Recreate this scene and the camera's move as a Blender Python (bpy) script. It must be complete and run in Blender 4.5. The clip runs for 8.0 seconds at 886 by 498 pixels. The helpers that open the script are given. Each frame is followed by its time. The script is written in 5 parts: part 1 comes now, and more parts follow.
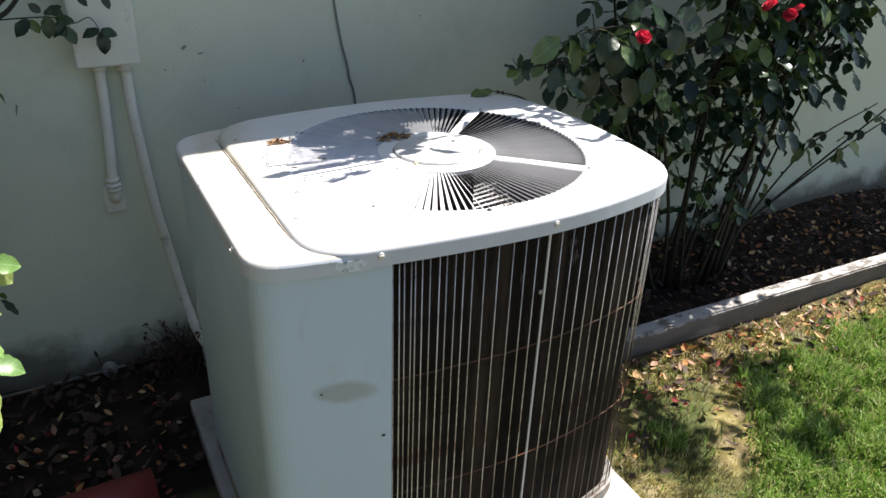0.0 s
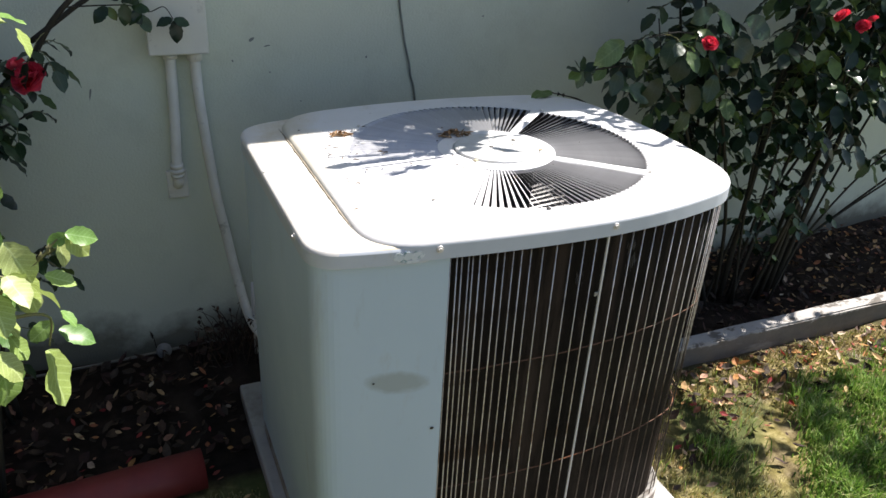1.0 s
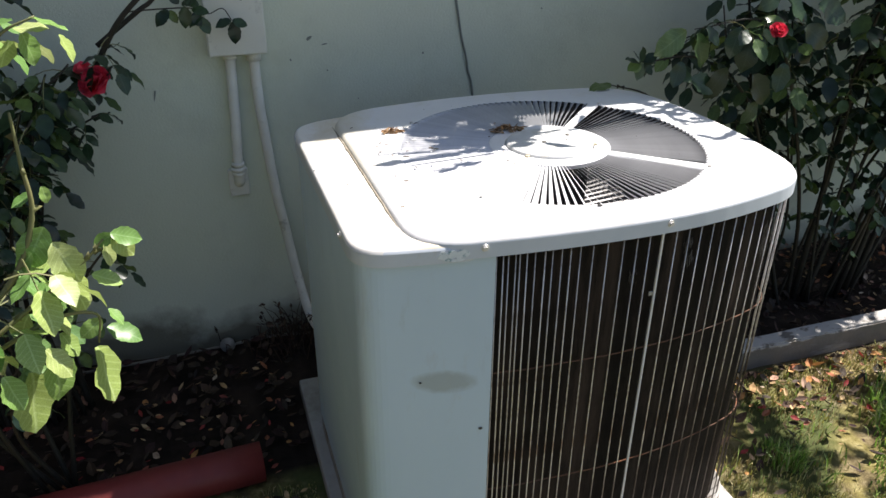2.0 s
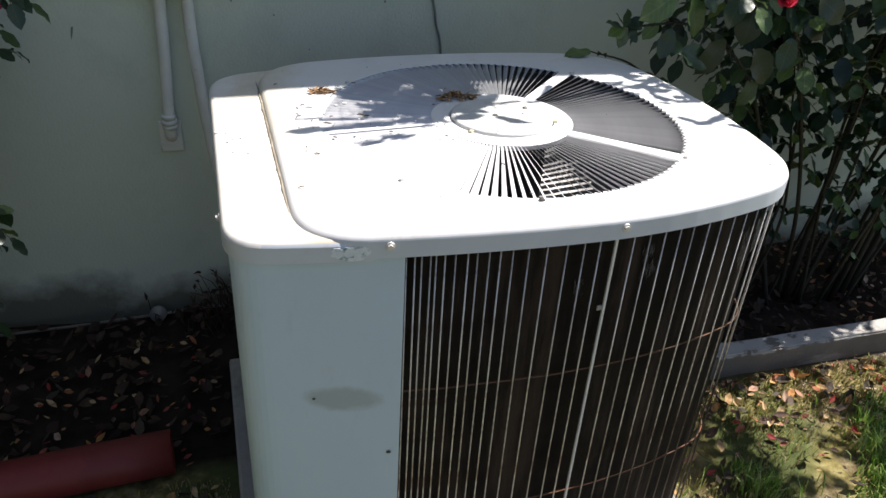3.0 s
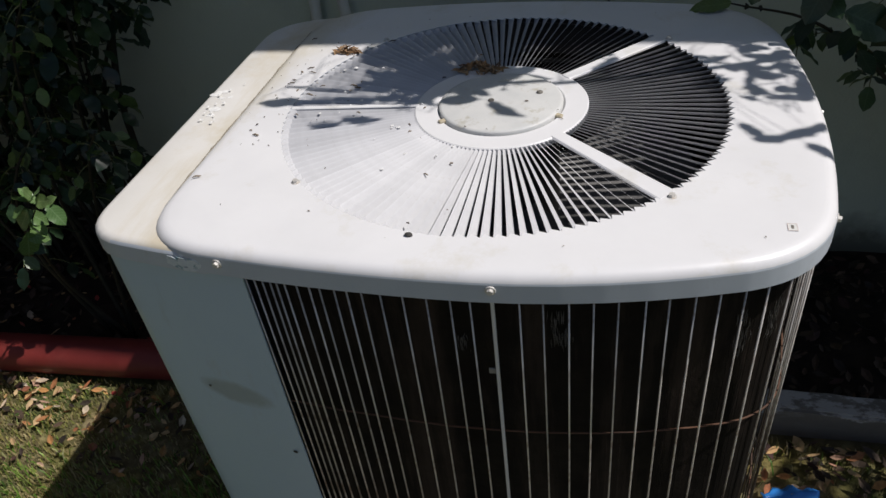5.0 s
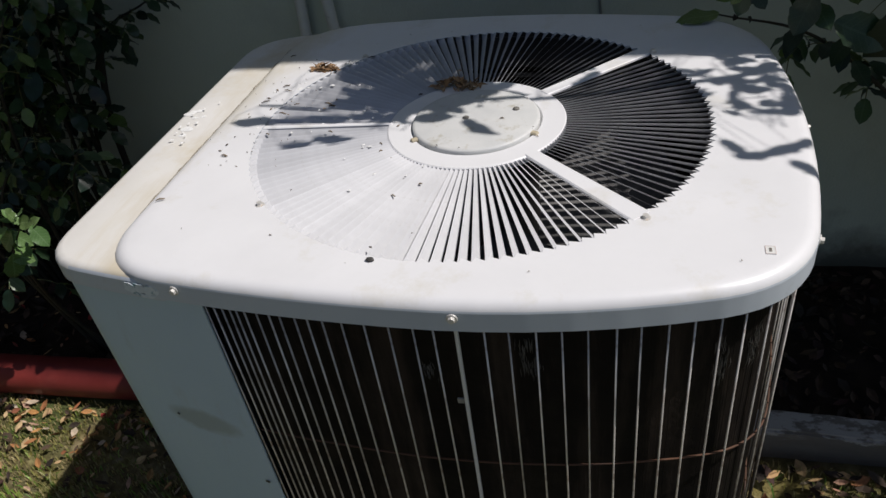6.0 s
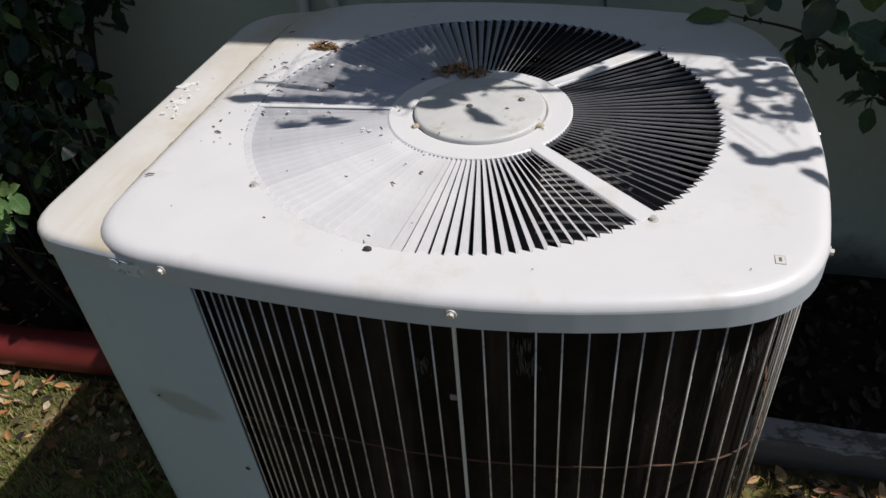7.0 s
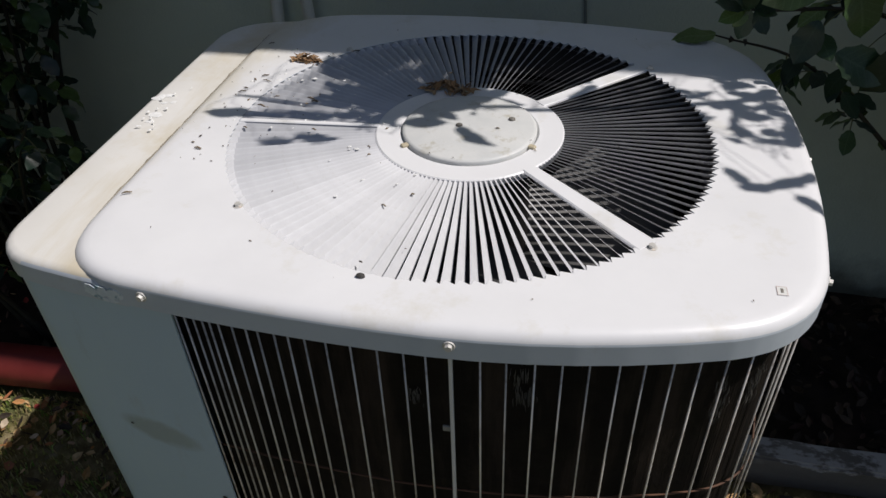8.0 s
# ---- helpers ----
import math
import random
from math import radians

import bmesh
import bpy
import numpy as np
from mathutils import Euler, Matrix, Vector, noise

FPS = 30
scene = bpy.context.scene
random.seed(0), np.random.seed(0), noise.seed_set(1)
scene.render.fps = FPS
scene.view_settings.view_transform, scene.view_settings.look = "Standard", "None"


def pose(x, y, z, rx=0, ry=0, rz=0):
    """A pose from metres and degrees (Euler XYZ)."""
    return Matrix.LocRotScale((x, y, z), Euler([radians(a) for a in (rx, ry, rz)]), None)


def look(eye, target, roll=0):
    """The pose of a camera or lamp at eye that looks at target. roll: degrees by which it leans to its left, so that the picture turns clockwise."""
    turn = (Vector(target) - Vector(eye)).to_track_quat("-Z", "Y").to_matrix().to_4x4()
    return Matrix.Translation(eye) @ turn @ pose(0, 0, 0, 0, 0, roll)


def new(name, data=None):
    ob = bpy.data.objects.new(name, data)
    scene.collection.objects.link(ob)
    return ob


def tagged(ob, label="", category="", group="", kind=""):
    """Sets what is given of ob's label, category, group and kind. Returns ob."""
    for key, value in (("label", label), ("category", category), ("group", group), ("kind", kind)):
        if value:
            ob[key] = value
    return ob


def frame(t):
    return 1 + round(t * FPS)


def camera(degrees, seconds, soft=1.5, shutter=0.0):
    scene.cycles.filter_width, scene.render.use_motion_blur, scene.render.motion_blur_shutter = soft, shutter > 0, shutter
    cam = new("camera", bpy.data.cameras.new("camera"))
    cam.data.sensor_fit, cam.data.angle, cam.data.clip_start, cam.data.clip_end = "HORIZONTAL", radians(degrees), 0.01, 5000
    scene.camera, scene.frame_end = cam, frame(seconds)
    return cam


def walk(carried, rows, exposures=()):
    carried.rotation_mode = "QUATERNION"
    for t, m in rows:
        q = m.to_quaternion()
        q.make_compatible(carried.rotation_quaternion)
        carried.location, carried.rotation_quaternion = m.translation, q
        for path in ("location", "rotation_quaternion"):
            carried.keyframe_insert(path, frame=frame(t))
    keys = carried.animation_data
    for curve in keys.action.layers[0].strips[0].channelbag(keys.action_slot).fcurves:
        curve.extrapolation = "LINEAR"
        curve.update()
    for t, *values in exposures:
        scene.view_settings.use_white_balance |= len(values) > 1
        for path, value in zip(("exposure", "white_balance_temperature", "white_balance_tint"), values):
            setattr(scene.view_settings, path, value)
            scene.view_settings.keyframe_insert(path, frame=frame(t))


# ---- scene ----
cam = camera(60.1, 8.0)
PATH = [
    (0, (-0.633, -1.219, 1.316), (0.204, 0.338, 0.38), 2.2),
    (0.2, (-0.633, -1.221, 1.308), (0.17, 0.348, 0.364), 1.9),
    (0.5, (-0.646, -1.216, 1.305), (0.139, 0.354, 0.347), 3.3),
    (0.7, (-0.649, -1.215, 1.303), (0.119, 0.37, 0.355), 3.4),
    (1, (-0.656, -1.221, 1.306), (0.078, 0.39, 0.374), 3.2),
    (1.2, (-0.656, -1.221, 1.298), (0.034, 0.414, 0.374), 3.6),
    (1.5, (-0.647, -1.214, 1.296), (-0.012, 0.434, 0.36), 2.8),
    (1.7, (-0.637, -1.22, 1.305), (-0.031, 0.436, 0.362), 1.4),
    (2.8, (-0.49, -1.141, 1.272), (-0.013, 0.528, 0.278), 0.8),
    (3, (-0.43, -1.06, 1.251), (0.1, 0.559, 0.205), 3.7),
    (3.1, (-0.384, -1.008, 1.259), (0.109, 0.616, 0.201), 5.6),
    (3.3, (-0.315, -0.943, 1.275), (0.108, 0.7, 0.216), 3.2),
    (3.5, (-0.26, -0.922, 1.284), (0.158, 0.719, 0.22), 1.6),
    (3.7, (-0.194, -0.907, 1.28), (0.123, 0.757, 0.216), 1.4),
    (3.9, (-0.1, -0.894, 1.277), (-0.122, 0.774, 0.173), -1.3),
    (4, (-0.029, -0.88, 1.277), (-0.166, 0.795, 0.192), -1.2),
    (4.2, (0.063, -0.863, 1.278), (-0.147, 0.675, 0.017), -2.3),
    (4.3, (0.093, -0.86, 1.278), (-0.175, 0.647, -0.009), -3.5),
    (4.5, (0.129, -0.868, 1.281), (-0.261, 0.554, -0.069), -7.5),
    (4.7, (0.147, -0.876, 1.291), (-0.288, 0.573, -0.018), -8.3),
    (5.8, (0.19, -0.834, 1.279), (-0.288, 0.663, 0.041), -6.9),
    (6, (0.204, -0.827, 1.274), (-0.289, 0.666, 0.038), -8.9),
    (6.2, (0.21, -0.817, 1.272), (-0.229, 0.681, 0.021), -8.6),
    (6.5, (0.201, -0.812, 1.269), (-0.189, 0.687, 0.003), -6.8),
    (7, (0.179, -0.809, 1.266), (-0.262, 0.671, -0.004), -5.0),
    (7.5, (0.17, -0.795, 1.266), (-0.245, 0.685, -0.014), -4.9),
    (8, (0.141, -0.785, 1.27), (-0.203, 0.723, 0.002), -2.2),
]
EXPOSURES = [(t, stops, k, 13) for t, stops, k in ((0, 1.15, 6650), (1.7, 1.11, 6650), (2.8, 1.00, 6650), (3.2, 0.72, 6630), (3.5, 0.36, 6580), (3.8, 0.0, 6550), (4.2, -0.24, 6520), (4.6, -0.35, 6500), (8, -0.40, 6500))]
walk(cam, [(t, look(eye, target, roll)) for t, eye, target, roll in PATH], EXPOSURES)

# ---- light ----
SUN = Vector((0.66, 0.10, 1.0)).normalized()
world = bpy.data.worlds.new("world")
scene.world = world
world.use_nodes = True
wn = world.node_tree
sky = wn.nodes.new("ShaderNodeTexSky")
sky.sky_type, sky.sun_disc = "NISHITA", False
sky.sun_elevation = math.asin(SUN.z)
sky.sun_rotation = math.atan2(SUN.x, SUN.y)
wn.links.new(sky.outputs[0], wn.nodes["Background"].inputs[0])
wn.nodes["Background"].inputs[1].default_value = 0.070
sun_data = bpy.data.lights.new("sun", "SUN")
sun_data.energy, sun_data.angle, sun_data.color = 5.0, radians(0.5), (1.0, 0.965, 0.92)
sun = new("sun", sun_data)
sun.matrix_world = look(SUN * 20, (0, 0, 0))


# ---- materials ----
def nodes_of(name):
    m = bpy.data.materials.new(name)
    m.use_nodes = True
    t = m.node_tree
    return m, t, t.nodes["Principled BSDF"]


def ramp(t, fac, stops):
    r = t.nodes.new("ShaderNodeValToRGB")
    e = r.color_ramp.elements
    while len(e) < len(stops):
        e.new(0.5)
    for el, (p, c) in zip(e, stops):
        el.position, el.color = p, (*c, 1) if len(c) == 3 else c
    t.links.new(fac, r.inputs[0])
    return r.outputs[0]


def noise_of(t, scale, detail=4, stretch=(1, 1, 1), rough=0.6):
    co, mp, n = t.nodes.new("ShaderNodeTexCoord"), t.nodes.new("ShaderNodeMapping"), t.nodes.new("ShaderNodeTexNoise")
    mp.inputs["Scale"].default_value = stretch
    n.inputs["Scale"].default_value, n.inputs["Detail"].default_value, n.inputs["Roughness"].default_value = scale, detail, rough
    t.links.new(co.outputs["Object"], mp.inputs[0])
    t.links.new(mp.outputs[0], n.inputs[0])
    return n.outputs[0]


def blend(t, fac, a, b):
    m = t.nodes.new("ShaderNodeMix")
    m.data_type = "RGBA"
    for sock, v in ((m.inputs[0], fac), (m.inputs[6], a), (m.inputs[7], b)):
        if isinstance(v, tuple):
            sock.default_value = (*v, 1)
        elif isinstance(v, float):
            sock.default_value = v
        else:
            t.links.new(v, sock)
    return m.outputs[2]


def relief(t, p, height, strength, depth):
    b = t.nodes.new("ShaderNodeBump")
    b.inputs["Strength"].default_value, b.inputs["Distance"].default_value = strength, depth
    t.links.new(height, b.inputs["Height"])
    t.links.new(b.outputs[0], p.inputs["Normal"])


def surface(name, a, b, scale, rough, metal=0.0, bump=0.3, depth=0.001, bscale=None, stain=None, sscale=5, slo=0.55, shi=0.7,
            stretch=(1, 1, 1), spread=0.0):
    """Two tones at one scale, a stain with an edge of its own at another, fine relief."""
    m, t, p = nodes_of(name)
    col = ramp(t, noise_of(t, scale, 5, stretch), [(0.3, a), (0.7, b)])
    if stain:
        mask = ramp(t, noise_of(t, sscale, 6, stretch, 0.7), [(slo, (0, 0, 0)), (shi, (1, 1, 1))])
        col = blend(t, mask, col, stain)
    if spread:
        info = t.nodes.new("ShaderNodeObjectInfo")
        hs = t.nodes.new("ShaderNodeHueSaturation")
        ma = t.nodes.new("ShaderNodeMapRange")
        ma.inputs[3].default_value, ma.inputs[4].default_value = 1 - spread, 1 + spread
        t.links.new(info.outputs["Random"], ma.inputs[0])
        t.links.new(ma.outputs[0], hs.inputs["Value"])
        t.links.new(col, hs.inputs["Color"])
        col = hs.outputs[0]
    t.links.new(col, p.inputs["Base Color"])
    rr = ramp(t, noise_of(t, scale * 2.3, 3), [(0.3, (rough * 0.85,) * 3), (0.7, (min(1, rough * 1.15),) * 3)])
    t.links.new(rr, p.inputs["Roughness"])
    p.inputs["Metallic"].default_value = metal
    if bump:
        relief(t, p, noise_of(t, bscale or scale * 8, 4), bump, depth)
    return m


def veined(t, col):
    """A pale rib along the leaflet and slanting side veins, in the leaflet's own length and width."""
    co, sep, flat = t.nodes.new("ShaderNodeTexCoord"), t.nodes.new("ShaderNodeSeparateXYZ"), t.nodes.new("ShaderNodeMath")
    t.links.new(co.outputs["Object"], sep.inputs[0])
    flat.operation = "ABSOLUTE"
    t.links.new(sep.outputs[1], flat.inputs[0])
    wave, turn = t.nodes.new("ShaderNodeMath"), t.nodes.new("ShaderNodeMath")
    wave.operation, turn.operation = "MULTIPLY_ADD", "PINGPONG"
    t.links.new(flat.outputs[0], wave.inputs[0])
    wave.inputs[1].default_value = -0.75
    t.links.new(sep.outputs[0], wave.inputs[2])
    t.links.new(wave.outputs[0], turn.inputs[0])
    turn.inputs[1].default_value = 0.065
    side = ramp(t, turn.outputs[0], [(0.0, (0.5, 0.5, 0.5)), (0.018, (0, 0, 0))])
    rib = ramp(t, flat.outputs[0], [(0.0, (0.8, 0.8, 0.8)), (0.03, (0, 0, 0))])
    pale = t.nodes.new("ShaderNodeHueSaturation")
    pale.inputs["Saturation"].default_value, pale.inputs["Value"].default_value = 0.8, 1.55
    t.links.new(col, pale.inputs["Color"])
    return blend(t, rib, blend(t, side, col, pale.outputs[0]), pale.outputs[0])


def leafy(name, tones, rough, through_light, island):
    """Foliage: tones vary from leaf to leaf, part of the light passes through."""
    m, t, p = nodes_of(name)
    if island:
        rnd = t.nodes.new("ShaderNodeNewGeometry").outputs["Random Per Island"]
    else:
        rnd = t.nodes.new("ShaderNodeObjectInfo").outputs["Random"]
    n = len(tones) - 1
    col = ramp(t, rnd, [(i / n, c) for i, c in enumerate(tones)])
    vein = ramp(t, noise_of(t, 60, 3), [(0.32, (0.68, 0.68, 0.68)), (0.68, (1.15, 1.15, 1.15))])
    mul = t.nodes.new("ShaderNodeMix")
    mul.data_type, mul.blend_type = "RGBA", "MULTIPLY"
    mul.inputs[0].default_value = 1.0
    if not island:
        col = veined(t, col)
    t.links.new(col, mul.inputs[6])
    t.links.new(vein, mul.inputs[7])
    t.links.new(mul.outputs[2], p.inputs["Base Color"])
    p.inputs["Roughness"].default_value = rough
    tr, mix = t.nodes.new("ShaderNodeBsdfTranslucent"), t.nodes.new("ShaderNodeMixShader")
    t.links.new(mul.outputs[2], tr.inputs[0])
    mix.inputs[0].default_value = through_light
    t.links.new(p.outputs[0], mix.inputs[1])
    t.links.new(tr.outputs[0], mix.inputs[2])
    t.links.new(mix.outputs[0], t.nodes["Material Output"].inputs[0])
    return m


M_LID = surface("lid_paint", (0.72, 0.72, 0.725), (0.78, 0.78, 0.785), 7, 0.42, bump=0.15, depth=0.0006, bscale=90,
                stain=(0.645, 0.625, 0.565), sscale=11, slo=0.56, shi=0.76)
M_STRIP = surface("strip_paint", (0.70, 0.68, 0.63), (0.75, 0.735, 0.70), 9, 0.48, bump=0.15, depth=0.0006, bscale=90,
                  stain=(0.60, 0.53, 0.39), sscale=6, slo=0.50, shi=0.75)
# lid paint again, darker and bluer: the skirt's shade is in the colour
M_RIM_SHADE = surface("rim_shade", (0.48, 0.53, 0.585), (0.55, 0.595, 0.645), 8, 0.45, bump=0.15, depth=0.0006, bscale=90,
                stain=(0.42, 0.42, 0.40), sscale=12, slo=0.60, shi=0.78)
# seam stain, darkened further to paint the shadow in the groove
M_SEAM = surface("seam_stain_shade", (0.17, 0.145, 0.105), (0.34, 0.30, 0.235), 40, 0.85, bump=0.4, depth=0.0006,
                  stain=(0.50, 0.46, 0.37), sscale=35, slo=0.55, shi=0.66)
M_SLAT = surface("slat_paint", (0.53, 0.535, 0.55), (0.62, 0.625, 0.64), 24, 0.60, bump=0.15, depth=0.0005, spread=0.05, stain=(0.44, 0.43, 0.41), sscale=30, slo=0.55, shi=0.75)
M_DISC = surface("disc_paint", (0.56, 0.57, 0.56), (0.66, 0.66, 0.64), 22, 0.5, bump=0.2, depth=0.0006,
                 stain=(0.47, 0.45, 0.38), sscale=30, slo=0.56, shi=0.68)
# the blue of sky-lit shade is mixed into this paint's colour
M_PANEL = surface("panel_paint_sky_tint", (0.44, 0.56, 0.655), (0.49, 0.61, 0.70), 4, 0.45, bump=0.12, depth=0.0006, bscale=70,
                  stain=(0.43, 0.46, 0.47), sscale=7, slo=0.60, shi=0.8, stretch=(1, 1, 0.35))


def lay_over(m, colour, mask):
    """Puts one more colour over a material's paint where mask(t), a socket from 0 to 1, lets it."""
    t = m.node_tree
    base = t.nodes["Principled BSDF"].inputs["Base Color"]
    under = base.links[0].from_socket
    t.links.new(blend(t, mask(t), under, colour), base)


def sum_of(t, parts, plus=0.0):
    """A weighted sum of sockets."""
    out = None
    for sock, w in parts:
        m = t.nodes.new("ShaderNodeMath")
        m.operation = "MULTIPLY_ADD"
        t.links.new(sock, m.inputs[0])
        m.inputs[1].default_value = w
        if out:
            t.links.new(out, m.inputs[2])
        else:
            m.inputs[2].default_value = plus
        out = m.outputs[0]
    return out


def xyz_of(t):
    co, sep = t.nodes.new("ShaderNodeTexCoord"), t.nodes.new("ShaderNodeSeparateXYZ")
    t.links.new(co.outputs["Object"], sep.inputs[0])
    return sep.outputs


def product(t, a, b):
    m = t.nodes.new("ShaderNodeMath")
    m.operation = "MULTIPLY"
    t.links.new(a, m.inputs[0])
    t.links.new(b, m.inputs[1])
    return m.outputs[0]


def badge_mask(t):
    """The oval where a badge once sat, with a worn edge."""
    x, y, z = xyz_of(t)
    u, v = sum_of(t, [(x, 1 / 0.056)], 0.309 / 0.056), sum_of(t, [(x, 0.10 / 0.024), (z, 1 / 0.024)], (0.0309 - 0.553) / 0.024)
    far = sum_of(t, [(product(t, u, u), 1.0), (product(t, v, v), 1.0), (noise_of(t, 45, 4), 0.9)], -0.45)
    return ramp(t, far, [(0.35, (0.72, 0.72, 0.72)), (1.05, (0, 0, 0))])


def scuff_mask(t):
    """Grey scuffs low on the panel, drawn out downward."""
    return ramp(t, noise_of(t, 16, 6, (1, 1, 0.25), 0.7), [(0.60, (0, 0, 0)), (0.72, (0.35, 0.35, 0.35))])


lay_over(M_PANEL, (0.34, 0.37, 0.37), scuff_mask)
lay_over(M_PANEL, (0.31, 0.355, 0.355), badge_mask)


def margin_mask(t):
    """Dried dust on the lid beside its seam."""
    x, y, z = xyz_of(t)
    v = sum_of(t, [(x, -9.0), (y, 1.6), (noise_of(t, 14, 6, (1, 0.5, 1), 0.7), 1.3)], -3.15)
    return ramp(t, v, [(0.35, (0, 0, 0)), (0.95, (0.75, 0.75, 0.75))])


def streak_mask(t):
    """Brown run-off on the cap, heaviest beside the lid."""
    x, y, z = xyz_of(t)
    v = sum_of(t, [(x, 7.5), (noise_of(t, 22, 6, (1, 0.16, 1), 0.7), 1.5)], 2.25)
    return ramp(t, v, [(0.10, (0, 0, 0)), (0.62, (0.8, 0.8, 0.8))])


lay_over(M_LID, (0.60, 0.545, 0.41), margin_mask)
lay_over(M_STRIP, (0.56, 0.49, 0.35), streak_mask)
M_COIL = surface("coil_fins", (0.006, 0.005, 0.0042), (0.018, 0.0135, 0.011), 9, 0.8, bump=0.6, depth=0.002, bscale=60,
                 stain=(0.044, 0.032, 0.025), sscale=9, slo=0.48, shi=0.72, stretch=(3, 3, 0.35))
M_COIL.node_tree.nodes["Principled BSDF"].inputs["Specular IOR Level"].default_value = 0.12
M_LINT = surface("grey_lint", (0.07, 0.065, 0.058), (0.15, 0.14, 0.125), 60, 0.95, bump=0.2)
M_WIRE = surface("wire_zinc", (0.50, 0.47, 0.43), (0.78, 0.74, 0.69), 22, 0.42, metal=0.4, bump=0.3, depth=0.0005,
                 stain=(0.16, 0.07, 0.035), sscale=9, slo=0.50, shi=0.62, spread=0.25)


def low_brown_mask(t):
    """Dark brown on the guard wires: low down, and higher towards the lawn side."""
    sep = t.nodes.new("ShaderNodeSeparateXYZ")
    t.links.new(t.nodes.new("ShaderNodeNewGeometry").outputs["Position"], sep.inputs[0])
    v = sum_of(t, [(sep.outputs[2], -1.0), (sep.outputs[0], 0.60), (noise_of(t, 9, 4), 0.22)], 0.20)
    return ramp(t, v, [(0.0, (0, 0, 0)), (0.11, (0.92, 0.92, 0.92))])


lay_over(M_WIRE, (0.055, 0.038, 0.030), low_brown_mask)
M_RUST = surface("wire_rust", (0.06, 0.036, 0.026), (0.17, 0.08, 0.042), 12, 0.75, metal=0.2, bump=0.5, depth=0.0006,
                 stain=(0.36, 0.13, 0.05), sscale=5, slo=0.60, shi=0.70)
M_BRACE = surface("brace_zinc", (0.62, 0.63, 0.65), (0.74, 0.75, 0.77), 16, 0.4, metal=0.15, bump=0.2, depth=0.0004)
M_PAN = surface("pan_paint", (0.22, 0.20, 0.17), (0.36, 0.35, 0.33), 14, 0.7, bump=0.3, depth=0.0008, stain=(0.12, 0.075, 0.05), sscale=10, slo=0.5, shi=0.66)
M_SCREW = surface("screw_steel", (0.58, 0.56, 0.52), (0.72, 0.70, 0.66), 80, 0.4, metal=0.25, bump=0.2, depth=0.0003,
                  stain=(0.42, 0.32, 0.22), sscale=70, slo=0.55, shi=0.7)
M_RIVET = surface("rivet_dull", (0.16, 0.15, 0.13), (0.26, 0.24, 0.21), 90, 0.6, metal=0.3, bump=0.2, depth=0.0003)
M_TAB = surface("tab_tan", (0.44, 0.38, 0.26), (0.54, 0.47, 0.34), 90, 0.7, bump=0.3, depth=0.0004)
M_EDGE = surface("faded_red_print", (0.56, 0.45, 0.42), (0.64, 0.54, 0.51), 90, 0.7, bump=0.1)
M_INNER = surface("inner_dark", (0.03, 0.028, 0.026), (0.06, 0.055, 0.05), 10, 0.7, bump=0.2)
M_FAN = surface("fan_metal", (0.10, 0.10, 0.10), (0.16, 0.155, 0.15), 15, 0.5, metal=0.5, bump=0.2)
M_STICK = surface("sticker", (0.56, 0.63, 0.67), (0.72, 0.76, 0.78), 60, 0.6, bump=0.3, depth=0.0004,
                  stain=(0.20, 0.33, 0.38), sscale=80, slo=0.52, shi=0.6)
M_PAD = surface("pad_concrete", (0.36, 0.34, 0.31), (0.46, 0.44, 0.40), 12, 0.9, bump=0.6, depth=0.003, bscale=120,
                stain=(0.22, 0.20, 0.17), sscale=5, slo=0.55, shi=0.75)
M_WALL = surface("wall_stucco", (0.595, 0.64, 0.525), (0.645, 0.69, 0.57), 2.5, 0.85, bump=0.45, depth=0.003, bscale=160,
                 stain=(0.55, 0.59, 0.48), sscale=3.2, slo=0.52, shi=0.72)


def splash_mask(t):
    """Soil splashed up the foot of the wall."""
    x, y, z = xyz_of(t)
    v = sum_of(t, [(z, 1.0), (noise_of(t, 5, 6, (1, 1, 1), 0.6), -0.34)], 0.14)
    return ramp(t, v, [(0.015, (0.9, 0.9, 0.9)), (0.11, (0, 0, 0))])


lay_over(M_WALL, (0.13, 0.12, 0.085), splash_mask)
M_FASCIA = surface("eave_paint", (0.55, 0.54, 0.50), (0.62, 0.61, 0.57), 3, 0.7, bump=0.2)
M_ROOF = surface("roof_felt", (0.07, 0.065, 0.06), (0.12, 0.11, 0.10), 20, 0.9, bump=0.6, depth=0.004)
M_BOX = surface("box_paint", (0.62, 0.63, 0.57), (0.68, 0.69, 0.62), 14, 0.6, bump=0.25, depth=0.0008, bscale=90,
                stain=(0.40, 0.40, 0.35), sscale=18, slo=0.6, shi=0.75)
M_COND = surface("conduit_paint", (0.68, 0.68, 0.61), (0.76, 0.76, 0.69), 20, 0.6, bump=0.2, depth=0.0006,
                 stain=(0.36, 0.36, 0.31), sscale=25, slo=0.58, shi=0.72)
M_WHITE = surface("white_plastic", (0.66, 0.66, 0.63), (0.74, 0.74, 0.71), 30, 0.5, bump=0.1)
M_CABLE = surface("cable_grey", (0.16, 0.18, 0.16), (0.24, 0.26, 0.24), 20, 0.7, bump=0.2)
M_TUBE = surface("drip_tube", (0.13, 0.12, 0.10), (0.22, 0.20, 0.17), 20, 0.7, bump=0.2)
M_KNOB = surface("knob_zinc", (0.20, 0.20, 0.19), (0.34, 0.33, 0.31), 60, 0.6, metal=0.3, bump=0.3)
M_RED = surface("red_pipe_paint", (0.16, 0.019, 0.017), (0.23, 0.032, 0.026), 9, 0.55, bump=0.25, depth=0.001, bscale=80,
                stain=(0.22, 0.045, 0.035), sscale=10, slo=0.55, shi=0.75)
